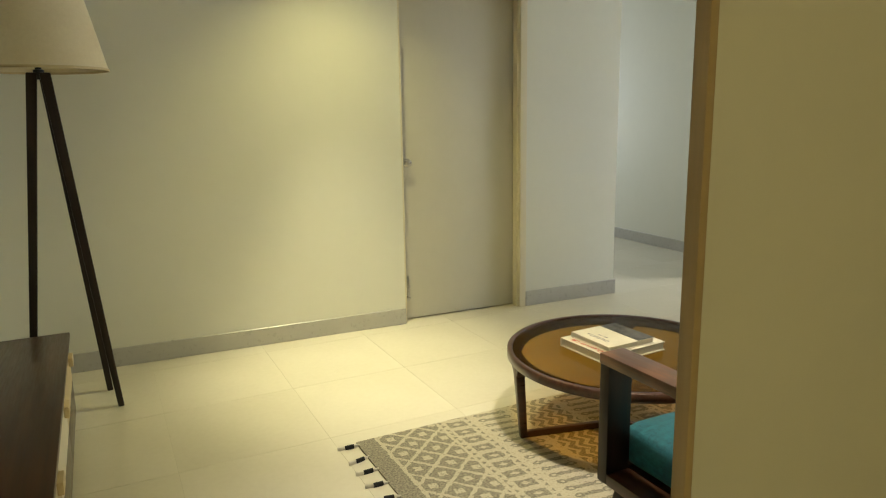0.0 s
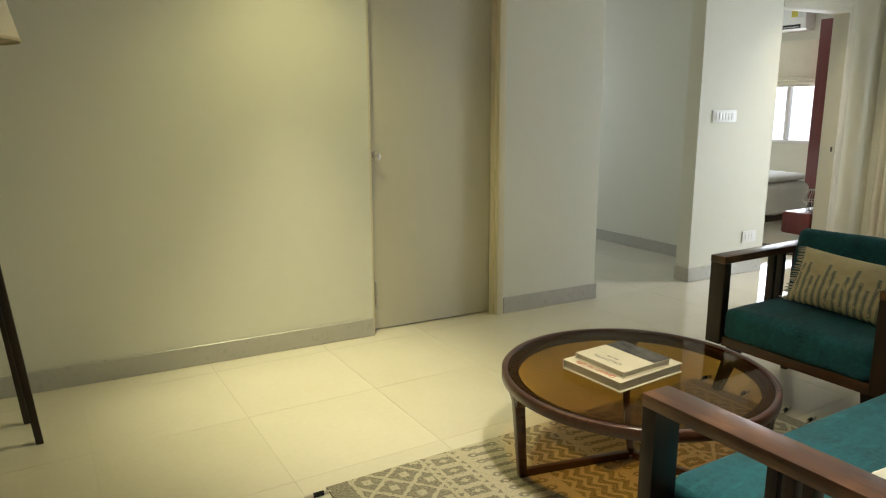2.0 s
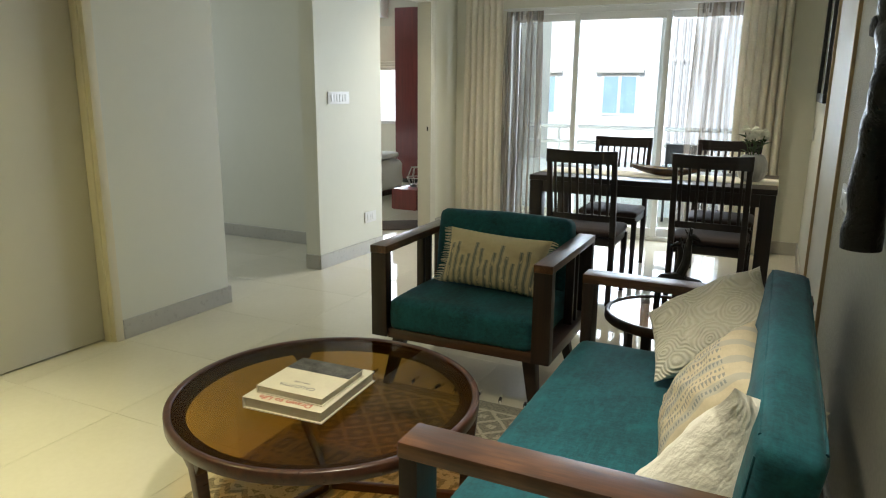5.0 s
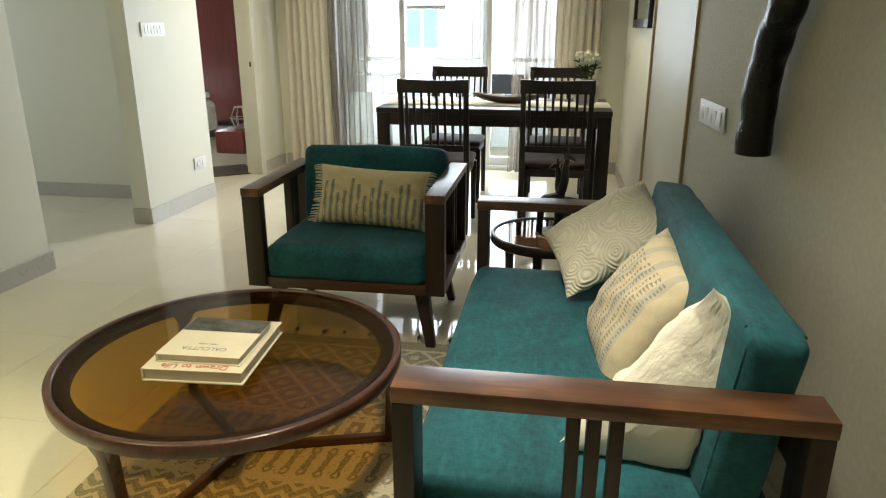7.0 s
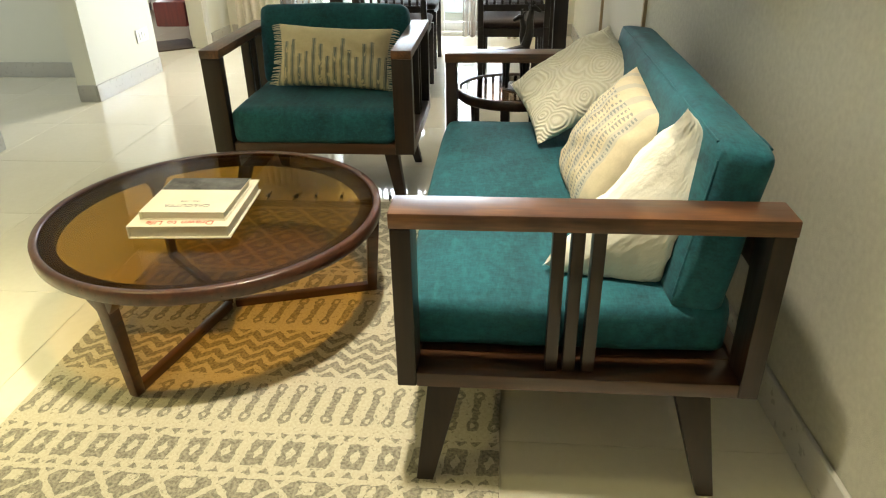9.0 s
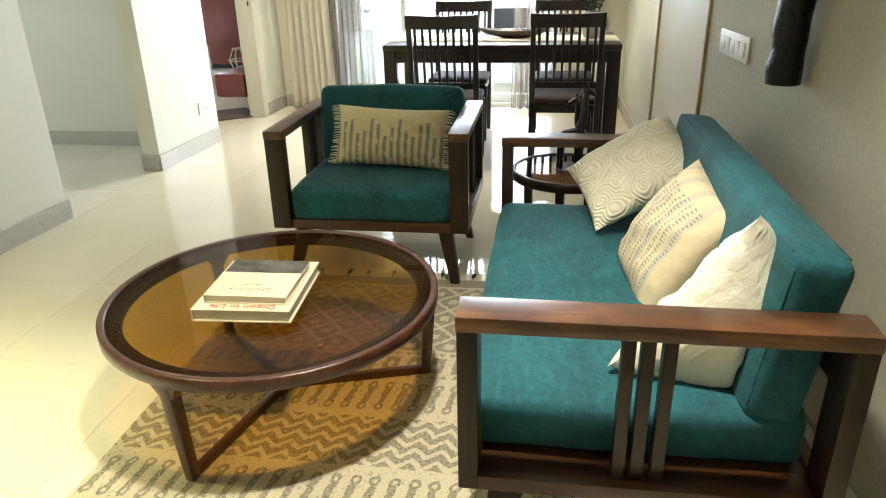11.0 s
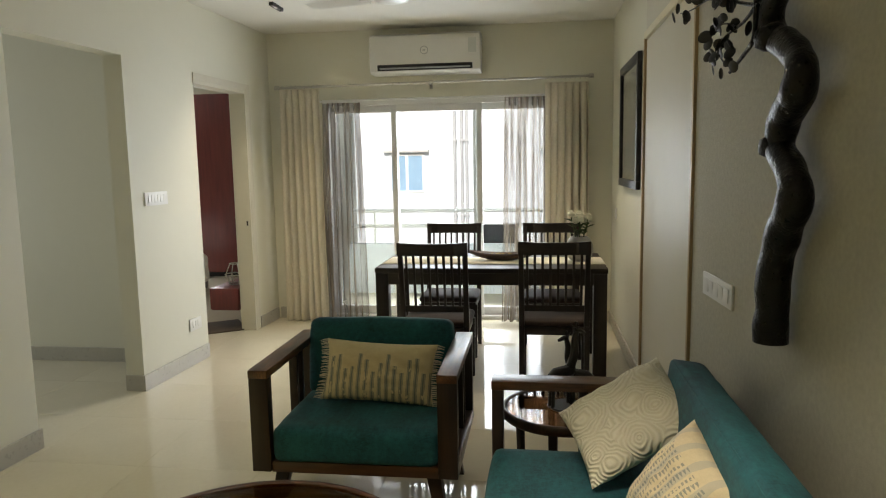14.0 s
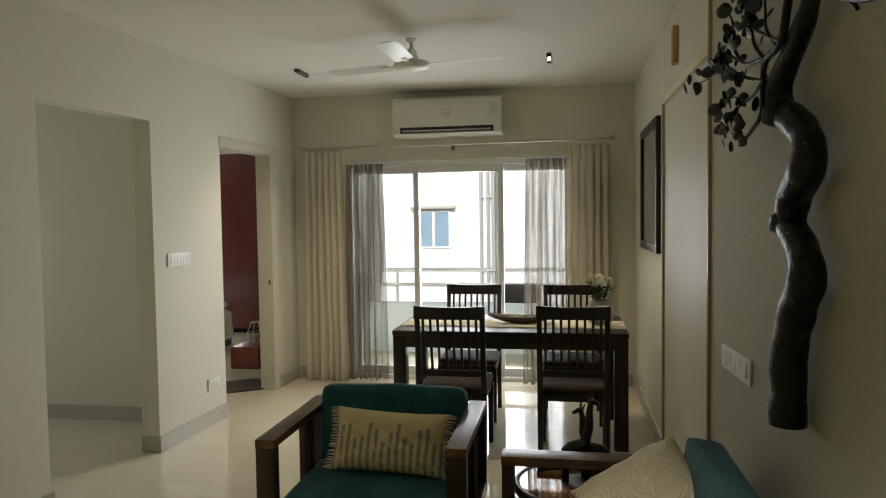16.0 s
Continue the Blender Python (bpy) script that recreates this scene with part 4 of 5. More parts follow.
def rug():
    x0, x1, y0, y1 = 1.01, 2.97, 1.265, 2.55
    r = tagged(new("rug", mesh_of("rug", boxes((-(x1 - x0) / 2, (x1 - x0) / 2, -(y1 - y0) / 2, (y1 - y0) / 2, 0, 0.008), bevel=0.003), RUG)), "cream and grey block-patterned flat-woven rug", "rug")
    r.location = ((x0 + x1) / 2, (y0 + y1) / 2, 0.0005)
    proto = None
    for side in (-1, 1):
        for k in range(12):
            y = -(y1 - y0) / 2 + 0.03 + k * (y1 - y0 - 0.06) / 11
            m = pose(side * ((x1 - x0) / 2 - 0.006), y, 0.004, 0, 0, (0 if side > 0 else 180) + random.uniform(-22, 22))
            if proto is None:
                bm = bmesh.new()
                tube(bm, [(0, 0, 0.002), (0.022, 0.002, 0.004), (0.05, 0.0, 0.003), (0.095, -0.006, 0.002)], [0.004, 0.008, 0.007, 0.010], 7, squash=0.6)
                proto = part("tassel", bm, FRINGE, r, "cream tassel bound with black yarn", m)
                bm = bmesh.new()
                tube(bm, [(0.026, 0.002, 0.004), (0.046, 0.001, 0.0035), (0.064, -0.001, 0.003)], [0.0095, 0.0098, 0.0095], 8, squash=0.7)
                part("binding", bm, BLACK_YARN, proto)
            else:
                again(proto, m)


rug()


def on_corner(center, normal, corner):
    """A pose for a cushion whose one corner points along corner and whose face looks along normal."""
    n = Vector(normal).normalized()
    c = Vector(corner)
    c = (c - n * c.dot(n)).normalized()
    side = c.cross(n)
    x, y = (c + side).normalized(), (c - side).normalized()
    return Matrix.Translation(center) @ Matrix((x, y, n)).transposed().to_4x4()


throw_pillow(SWIRL, on_corner((2.672, 1.028, 0.608), (-0.33, 0.467, 0.82), (1.012, -0.627, 0.764)), "cream tufted pillow leaning on the sofa back", 0.41, 0.41, 0.13, 1.0, 0.010)
throw_pillow(MIDDLE_CLOTH, on_corner((2.135, 0.972, 0.562), (-0.148, 0.844, 0.515), (0.936, -0.427, 0.97)), "cream pillow with rows of blue-grey dashes", 0.38, 0.38, 0.17, 2.0, 0.010, True)
# the white one stands on its side edge, which runs from the seat up to the sofa back
edge = Vector((0.0, -0.58, 0.815)).normalized()
front = Vector((0.64, 0.62, 0.44))
front = (front - edge * front.dot(edge)).normalized()
white_pose = Matrix.Translation((1.780, 0.952, 0.568)) @ Matrix((edge, front.cross(edge), front)).transposed().to_4x4()
throw_pillow(WHITE_COTTON, white_pose, "plain white cotton pillow leaning on the sofa back", 0.46, 0.35, 0.40, 3.0, 0.024, front=0.2, power=2.0)


def lumbar():
    across = Vector((0.025, -0.998, -0.051)).normalized()
    up = Vector((0.431, -0.035, 0.902))
    up = (up - across * up.dot(across)).normalized()
    m = Matrix.Translation((3.262, 2.012, 0.562)) @ Matrix((across, up, across.cross(up))).transposed().to_4x4()
    bm = bmesh.new()
    pillow(bm, 0.50, 0.27, 0.13, 0.011, 5.0, 26)
    p = solid("lumbar_pillow", bm, LUMBAR_CLOTH, m, "cream lumbar pillow with blue-grey strokes and fringe", "pillow", sharp=70)
    for sx in (-1, 1):
        bm = bmesh.new()
        for k in range(34):
            v = -1 + 2 * (k + 0.5) / 34
            y = 0.135 * v
            x = 0.25 * (1 - 0.07 * (1 - v * v))
            j = random.uniform(-1, 1)
            tube(bm, [(sx * (x - 0.006), y, 0), (sx * (x + 0.016), y + 0.004 * j, 0.004 * j), (sx * (x + 0.032), y + 0.010 * j - 0.004, -0.008 * j)], [0.0028, 0.0024, 0.0012], 5)
        part("fringe", bm, FRINGE, p, "pale cotton fringe")


lumbar()


# ---- side table with carved giraffes ----
def side_table():
    c = thing("side_table", pose(3.195, 1.225, 0), "small round side table with smoked glass top", "side table")
    R, top = 0.248, 0.452
    bm = bmesh.new()
    ring_band(bm, R - 0.02, R, top - 0.035, top + 0.005, 64, 0.005)
    part("rim", bm, WALNUT_X, c, sharp=50)
    bm = bmesh.new()
    lathe(bm, [(0, top - 0.009), (R - 0.021, top - 0.009), (R - 0.021, top - 0.001), (0, top - 0.001)], 64)
    part("glass_top", bm, SIDE_GLASS, c, "smoked brown glass top", sharp=30)
    for a in (170, 290, 50):
        bm = bmesh.new()
        prism(bm, rect(R - 0.03, 0, 0, 0.011, 0.011), rect(R - 0.016, 0, top - 0.02, 0.015, 0.018), 0.004)
        leg = part("leg", bm, SHADED_WALNUT_Z, c, m=pose(0, 0, 0, 0, 0, a))
        part("foot_bar", boxes((0.01, R - 0.03, -0.009, 0.009, 0, 0.02), bevel=0.003), WALNUT_X, leg)


side_table()


def giraffe(bm, m, tall):
    """A standing carved giraffe: body, four legs, long neck, head with ears and horns."""
    def at(points): return [tuple(m @ Vector(p)) for p in points]
    s = tall
    tube(bm, at([(-0.055 * s, 0, 0.125 * s), (-0.03 * s, 0, 0.135 * s), (0.02 * s, 0, 0.14 * s), (0.05 * s, 0, 0.15 * s)]), [0.018 * s, 0.030 * s, 0.030 * s, 0.022 * s], 10)
    for x, y in ((-0.045, 0.012), (-0.045, -0.012), (0.035, 0.012), (0.035, -0.012)):
        tube(bm, at([(x * s, y * s, 0.13 * s), (x * s * 1.06, y * s, 0.06 * s), (x * s * 1.1, y * s, 0)]), [0.013 * s, 0.008 * s, 0.008 * s], 8)
    tube(bm, at(smooth_path([(0.035 * s, 0, 0.145 * s), (0.06 * s, 0, 0.21 * s), (0.062 * s, 0, 0.27 * s), (0.07 * s, 0, 0.31 * s)], 4)), [0.022 * s - 0.0009 * s * k for k in range(13)], 9)
    tube(bm, at([(0.058 * s, 0, 0.315 * s), (0.08 * s, 0, 0.315 * s), (0.11 * s, 0, 0.298 * s)]), [0.012 * s, 0.013 * s, 0.007 * s], 8)
    for y in (-0.012, 0.012):
        tube(bm, at([(0.062 * s, y * s * 0.6, 0.322 * s), (0.055 * s, y * s * 1.8, 0.340 * s)]), [0.005 * s, 0.002 * s], 6)
        tube(bm, at([(0.07 * s, y * s * 0.5, 0.325 * s), (0.07 * s, y * s * 0.6, 0.350 * s)]), [0.003 * s, 0.004 * s], 6)


bm = bmesh.new()
giraffe(bm, pose(0.0, 0.02, 0.0, 0, 0, -60), 1.0)
giraffe(bm, pose(0.03, -0.06, 0.0, 0, 0, 75), 0.88)
lathe(bm, [(0, -0.004), (0.075, -0.004), (0.08, 0.0), (0.075, 0.004), (0, 0.004)], 30)
solid("giraffe_statuette", bm, EBONY, pose(3.20, 1.205, 0.4555), "two dark carved wooden giraffes on the side table", "statuette")


# ---- dining ----
def dining_table():
    x0, x1, y0, y1, h = 4.915, 5.70, 0.865, 2.418, 0.765
    t = thing("dining_table", pose(x0, y0, 0), "dark wenge dining table with thick square legs", "dining table")
    L, D = y1 - y0, x1 - x0
    part("tabletop", boxes((0, D, 0, L, h - 0.035, h), bevel=0.006), WENGE_Y, t)
    part("apron", boxes((0.012, 0.036, 0.09, L - 0.09, h - 0.115, h - 0.0355), (D - 0.036, D - 0.012, 0.09, L - 0.09, h - 0.115, h - 0.0355), (0.09, D - 0.09, 0.012, 0.036, h - 0.115, h - 0.0355), (0.09, D - 0.09, L - 0.036, L - 0.012, h - 0.115, h - 0.0355), bevel=0.003), WENGE_Y, t)
    leg = part("leg", boxes((0, 0.088, 0, 0.088, 0, h - 0.0352), bevel=0.006), WENGE_Z, t, m=pose(0.004, 0.004, 0))
    for x, y in ((D - 0.092, 0.004), (0.004, L - 0.092), (D - 0.092, L - 0.092)):
        again(leg, pose(x, y, 0))


dining_table()


def dining_chair():
    """Faces +y; origin under the seat's middle."""
    c = thing("dining_chair", pose(0, 0, 0), "dark wooden slat-back dining chair with a brown seat pad", "dining chair", "chairs round the dining table")
    w, d, sh, h = 0.44, 0.42, 0.44, 0.975

    def rake(z): return -d / 2 + 0.012 - max(0.0, z - sh) * 0.14 + max(0.0, sh - z) * -0.06

    for x in (-w / 2 + 0.018, w / 2 - 0.018):
        bm = bmesh.new()
        prism(bm, rect(x, rake(0), 0, 0.015, 0.016), rect(x, rake(sh), sh, 0.018, 0.022), 0.004)
        prism(bm, rect(x, rake(sh), sh, 0.018, 0.022), rect(x, rake(h - 0.03), h - 0.025, 0.015, 0.013), 0.004)
        part("back_post", bm, WENGE_Z, c)
        bm = bmesh.new()
        prism(bm, rect(x, d / 2 - 0.03, 0, 0.014, 0.014), rect(x, d / 2 - 0.03, sh - 0.03, 0.019, 0.019), 0.004)
        part("leg", bm, WENGE_Z, c)
    bm = bmesh.new()
    n = 9
    for k in range(n):                       # curved top rail
        a, b = -1 + 2 * k / n, -1 + 2 * (k + 1) / n
        ya, yb = [rake(h) - 0.018 * (1 - q * q) for q in (a, b)]
        low = [(a * w / 2, ya - 0.011, h - 0.075), (b * w / 2, yb - 0.011, h - 0.075), (b * w / 2, yb + 0.011, h - 0.075), (a * w / 2, ya + 0.011, h - 0.075)]
        za, zb = [h + 0.006 * q * q for q in (a, b)]
        high = [(a * w / 2, ya - 0.011, za), (b * w / 2, yb - 0.011, zb), (b * w / 2, yb + 0.011, zb), (a * w / 2, ya + 0.011, za)]
        prism(bm, low, high, 0)
    bmesh.ops.remove_doubles(bm, verts=bm.verts, dist=1e-5)
    part("top_rail", bm, WENGE_Y, c)
    part("lower_rail", boxes((-w / 2 + 0.03, w / 2 - 0.03, rake(0.56) - 0.010, rake(0.56) + 0.010, 0.535, 0.575), bevel=0.003), WENGE_Y, c)
    for k in range(8):
        x = -w / 2 + 0.055 + k * (w - 0.11) / 7
        bm = bmesh.new()
        bow = 0.016 * (1 - (2 * x / w) ** 2)
        prism(bm, rect(x, rake(0.56), 0.57, 0.008, 0.006), rect(x, rake(h - 0.07) - bow, h - 0.070, 0.008, 0.006), 0.002)
        part("slat", bm, WENGE_Z, c)
    part("seat_frame", boxes((-w / 2 + 0.012, w / 2 - 0.012, -d / 2 + 0.02, d / 2 - 0.012, sh - 0.065, sh - 0.015), bevel=0.004), WENGE_Y, c)
    bm = bmesh.new()
    soft_box(bm, -w / 2 + 0.004, w / 2 - 0.004, -d / 2 + 0.03, d / 2, sh - 0.016, sh + 0.03, 0.02, 0.008, 0.001, 9)
    part("seat", bm, SEAT_BROWN, c, "dark brown padded seat", sharp=60)
    return c


first = dining_chair()
first.matrix_basis = pose(4.825, 1.965, 0, 0, 0, -90)
copy_thing(first, pose(4.88, 1.215, 0, 0, 0, -91))
copy_thing(first, pose(5.63, 1.985, 0, 0, 0, 90))
copy_thing(first, pose(5.63, 1.215, 0, 0, 0, 90))


def tabletop_things():
    z = 0.765
    bm = bmesh.new()
    n, prev = 26, None
    for k in range(n + 1):                    # cloth runs along y and hangs over one end
        s = k / n * 1.66
        y, dz = (2.40 - s, 0.0) if s < 1.535 else (0.865 - 0.004, -(s - 1.535))
        row = [bm.verts.new((x, y, z + 0.0025 + max(dz, -0.13) + 0.0012 * noise.noise(Vector((x * 9, y * 9, 0))))) for x in (5.10, 5.21, 5.33, 5.44)]
        if prev:
            for a, b, c2, d2 in zip(prev, prev[1:], row[1:], row):
                bm.faces.new((a, b, c2, d2))
        prev = row
    run = solid("table_runner", bm, RUNNER, pose(0, 0, 0), "cream cloth runner lying along the dining table", "table runner")
    sol = run.modifiers.new("thickness", "SOLIDIFY")
    sol.thickness, sol.offset = 0.002, 1
    # boat-shaped bowl
    bm = bmesh.new()
    rings = []
    for k in range(17):
        u = -1 + 2 * k / 16
        half, lift = 0.058 * (1 - abs(u) ** 2.2) ** 0.7 + 0.004, 0.022 * u * u
        ring = []
        for j in range(9):
            a = math.pi * j / 8
            ring.append(bm.verts.new((-half * math.cos(a), 0.24 * u, lift + 0.052 - 0.05 * math.sin(a) * (1 - 0.6 * u * u))))
        rings.append(ring)
    for a, b in zip(rings, rings[1:]):
        for j in range(8):
            bm.faces.new((a[j], a[j + 1], b[j + 1], b[j]))
    bowl = solid("wooden_bowl", bm, WALNUT_Y, pose(5.27, 1.56, z + 0.0055), "long boat-shaped dark wooden bowl on the runner", "bowl", sharp=60)
    sol = bowl.modifiers.new("thickness", "SOLIDIFY")
    sol.thickness, sol.offset = 0.006, 1
    dried = plain("yellow_dried_petals", (0.46, 0.33, 0.05), (0.20, 0.13, 0.03), 30, 0.8, 0.2)
    for k in range(16):
        bm = bmesh.new()
        bmesh.ops.create_icosphere(bm, subdivisions=1, radius=0.014)
        for v in bm.verts:
            v.co *= 1 + 0.35 * noise.noise(v.co * 60 + Vector((k, 0, 0)))
        solid("dried_petal", bm, dried if k % 3 else EBONY, pose(5.27 + random.uniform(-0.02, 0.02), 1.56 + random.uniform(-0.17, 0.17), z + 0.046, 0, 0, random.uniform(0, 360)), "dried yellow flower piece in the wooden bowl", "potpourri", "potpourri in the bowl")
    # vase with white flowers
    v = thing("flower_vase", pose(5.25, 1.03, z + 0.004) @ Matrix.Scale(1.09, 4), "round grey ribbed vase with white flowers", "vase")
    bm = bmesh.new()
    lathe(bm, [(0, 0), (0.045, 0), (0.072, 0.022), (0.088, 0.065), (0.084, 0.11), (0.066, 0.145), (0.050, 0.158), (0.046, 0.156), (0.060, 0.140), (0.076, 0.105), (0.078, 0.065), (0.06, 0.02), (0, 0.012)], 64, ribs=18, depth=0.05)
    part("body", bm, CERAMIC, v, sharp=50)
    heads = ((-0.01, 0.055, 0.30), (0.02, 0.0, 0.295), (-0.02, -0.05, 0.285), (0.0, 0.03, 0.255), (0.02, -0.055, 0.26), (-0.03, 0.00, 0.27))
    for k, (x, y, h) in enumerate(heads):
        bm = bmesh.new()
        tube(bm, smooth_path([(0.2 * x, 0.2 * y, 0.06), (0.5 * x, 0.5 * y, 0.16), (x, y, h - 0.015)], 4), 0.0028, 6)
        for q in range(7):
            zz, a = random.uniform(0.16, h - 0.03), random.uniform(0, 6.28)
            r = 0.04 + 0.02 * random.random()
            c0 = Vector((x * (zz / h), y * (zz / h), zz))
            tip = c0 + Vector((math.cos(a) * r, math.sin(a) * r, 0.022))
            side = Vector((-math.sin(a), math.cos(a), 0)) * 0.013
            mid = (c0 + tip) / 2 + Vector((0, 0, 0.008))
            vs = [bm.verts.new(p) for p in (c0, mid + side, tip, mid - side)]
            bm.faces.new(vs)
        stem = part("stem", bm, STEM, v, "green leafy stem")
        bm = bmesh.new()
        for vert in bmesh.ops.create_icosphere(bm, subdivisions=2, radius=0.025)["verts"]:
            vert.co = Vector((x, y, h)) + Vector((vert.co.x, vert.co.y, vert.co.z * 0.7)) * (1 + 0.25 * noise.noise(vert.co * 90))
        for ring_k in range(4):
            cnt, tilt = 11 - ring_k, 0.25 + 0.35 * ring_k
            for q in range(cnt):
                a = 2 * math.pi * q / cnt + ring_k * 0.4
                r = 0.030 * math.cos(tilt) + 0.006
                base = Vector((x, y, h - 0.012 + 0.004 * ring_k))
                tip = base + Vector((math.cos(a) * r, math.sin(a) * r, 0.024 * math.sin(tilt) + 0.004))
                side = Vector((-math.sin(a), math.cos(a), 0)) * 0.009
                mid = base * 0.35 + tip * 0.65 + Vector((0, 0, 0.004))
                vs = [bm.verts.new(p) for p in (base, mid + side, tip, mid - side)]
                bm.faces.new(vs)
        part("flower_head", bm, PETAL, stem, "white many-petalled flower head")


tabletop_things()


# ---- curtains ----
def drape(name, y0, y1, top, material, x, folds, depth, label, foot=0.012, spread=0.0, seed=0):
    rnd = random.Random(seed)
    bm, rows, ny, nz = bmesh.new(), [], folds * 10, 26
    amps = [0.75 + 0.5 * rnd.random() for _ in range(folds + 1)]
    phase = [rnd.uniform(-0.5, 0.5) for _ in range(folds + 1)]
    for j in range(nz + 1):
        z = foot + (top - foot) * j / nz
        t = 1 - j / nz
        row = []
        for i in range(ny + 1):
            s = i / ny
            k = min(int(s * folds), folds - 1)
            f = s * folds
            a = amps[k] * (1 - (f - k)) + amps[k + 1] * (f - k)
            ph = phase[k] * (1 - (f - k)) + phase[k + 1] * (f - k)
            pinch = min(1.0, 0.35 + t * 3.5)
            wave = math.sin(2 * math.pi * f + ph * t * 2)
            wave = math.copysign(abs(wave) ** 0.75, wave)
            yy = y0 + (y1 - y0) * s + spread * t * (s - 0.5) + 0.012 * t * math.sin(5 * s + seed) + 0.25 * (y1 - y0) / folds * math.cos(2 * math.pi * f) * 0.4
            xx = x + depth * a * wave * pinch + 0.008 * noise.noise(Vector((s * 9, z * 2.0, seed)))
            row.append(bm.verts.new((xx, yy, z)))
        rows.append(row)
    for a, b in zip(rows, rows[1:]):
        for i in range(ny):
            bm.faces.new((a[i], a[i + 1], b[i + 1], b[i]))
    ob = solid(name, bm, material, pose(0, 0, 0), label, "curtain", sharp=80)
    if material is LINEN:
        sol = ob.modifiers.new("thickness", "SOLIDIFY")
        sol.thickness = 0.0025
    bm = bmesh.new()
    for k in range(folds):                    # pinch-pleat heading tape
        y = y0 + (y1 - y0) * (k + 0.25) / folds
        box(bm, x + depth * 0.3, x + depth * 0.55, y - 0.008, y + 0.008, top - 0.075, top + 0.004, 0.003, 1)
    part("heading", bm, material, ob)
    return ob


ROD_X = 6.585
drape("curtain", 3.27, 3.635, 2.145, LINEN, ROD_X - 0.035, 6, 0.034, "cream linen curtain drawn aside, hanging to the floor", spread=0.03, seed=3)
drape("curtain", 0.875, 1.245, 2.135, LINEN, ROD_X - 0.035, 6, 0.034, "cream linen curtain drawn aside, hanging to the floor", spread=0.0, seed=5)
drape("sheer_curtain", 2.92, 3.265, 2.02, SHEER, ROD_X + 0.045, 7, 0.052, "taupe sheer curtain drawn aside before the glass", spread=0.10, seed=7)
drape("sheer_curtain", 1.245, 1.600, 2.03, SHEER, ROD_X + 0.045, 7, 0.052, "taupe sheer curtain drawn aside before the glass", spread=0.05, seed=9)


def curtain_rods():
    r = thing("curtain_rod", pose(ROD_X, 2.27, 2.175), "steel curtain rod with rings and brackets", "curtain rod")
    bm = bmesh.new()
    tube(bm, [(0, -1.40, 0.012), (0, 1.40, -0.008)], 0.0105, 14)
    part("rod", bm, STEEL, r)
    for y in (-1.41, 1.41):
        bm = bmesh.new()
        lathe(bm, [(0, -0.022), (0.017, -0.022), (0.019, -0.012), (0.019, 0.012), (0.017, 0.022), (0, 0.022)], 20)
        part("finial", bm, STEEL, r, m=pose(0, y, 0.012 if y < 0 else -0.008, 90))
    for y in (-1.33, 0.0, 1.33):
        part("bracket", boxes((0.012, EAST - ROD_X - 0.001, -0.007, 0.007, -0.012, 0.004), (EAST - ROD_X - 0.006, EAST - ROD_X - 0.001, -0.014, 0.014, -0.045, 0.03), (-0.014, 0.014, -0.007, 0.007, -0.026, -0.011), bevel=0.002), STEEL, r)
    bm = bmesh.new()
    ring_band(bm, 0.013, 0.0165, -0.002, 0.002, 18, 0.0008)
    ring0 = part("ring", bm, STEEL, r, m=pose(0, -1.36, 0.005, 90))
    for k in range(1, 9):
        again(ring0, pose(0, -1.36 + 0.042 * k, 0.005, 90))
    for k in range(9):
        again(ring0, pose(0, 1.36 - 0.042 * k, -0.004, 90))
    s = thing("curtain_track", pose(ROD_X + 0.055, 2.27, 2.04), "slim white rail that carries the sheer curtains", "curtain rail")
    bm = bmesh.new()
    tube(bm, [(0, -1.06, 0), (0, 1.05, 0)], 0.006, 8)
    part("rail", bm, UPVC, s)
    for y in (-1.04, 0.0, 1.03):
        part("bracket", boxes((0, EAST - ROD_X - 0.056, y - 0.006, y + 0.006, -0.004, 0.004), bevel=0.001), UPVC, s)


curtain_rods()


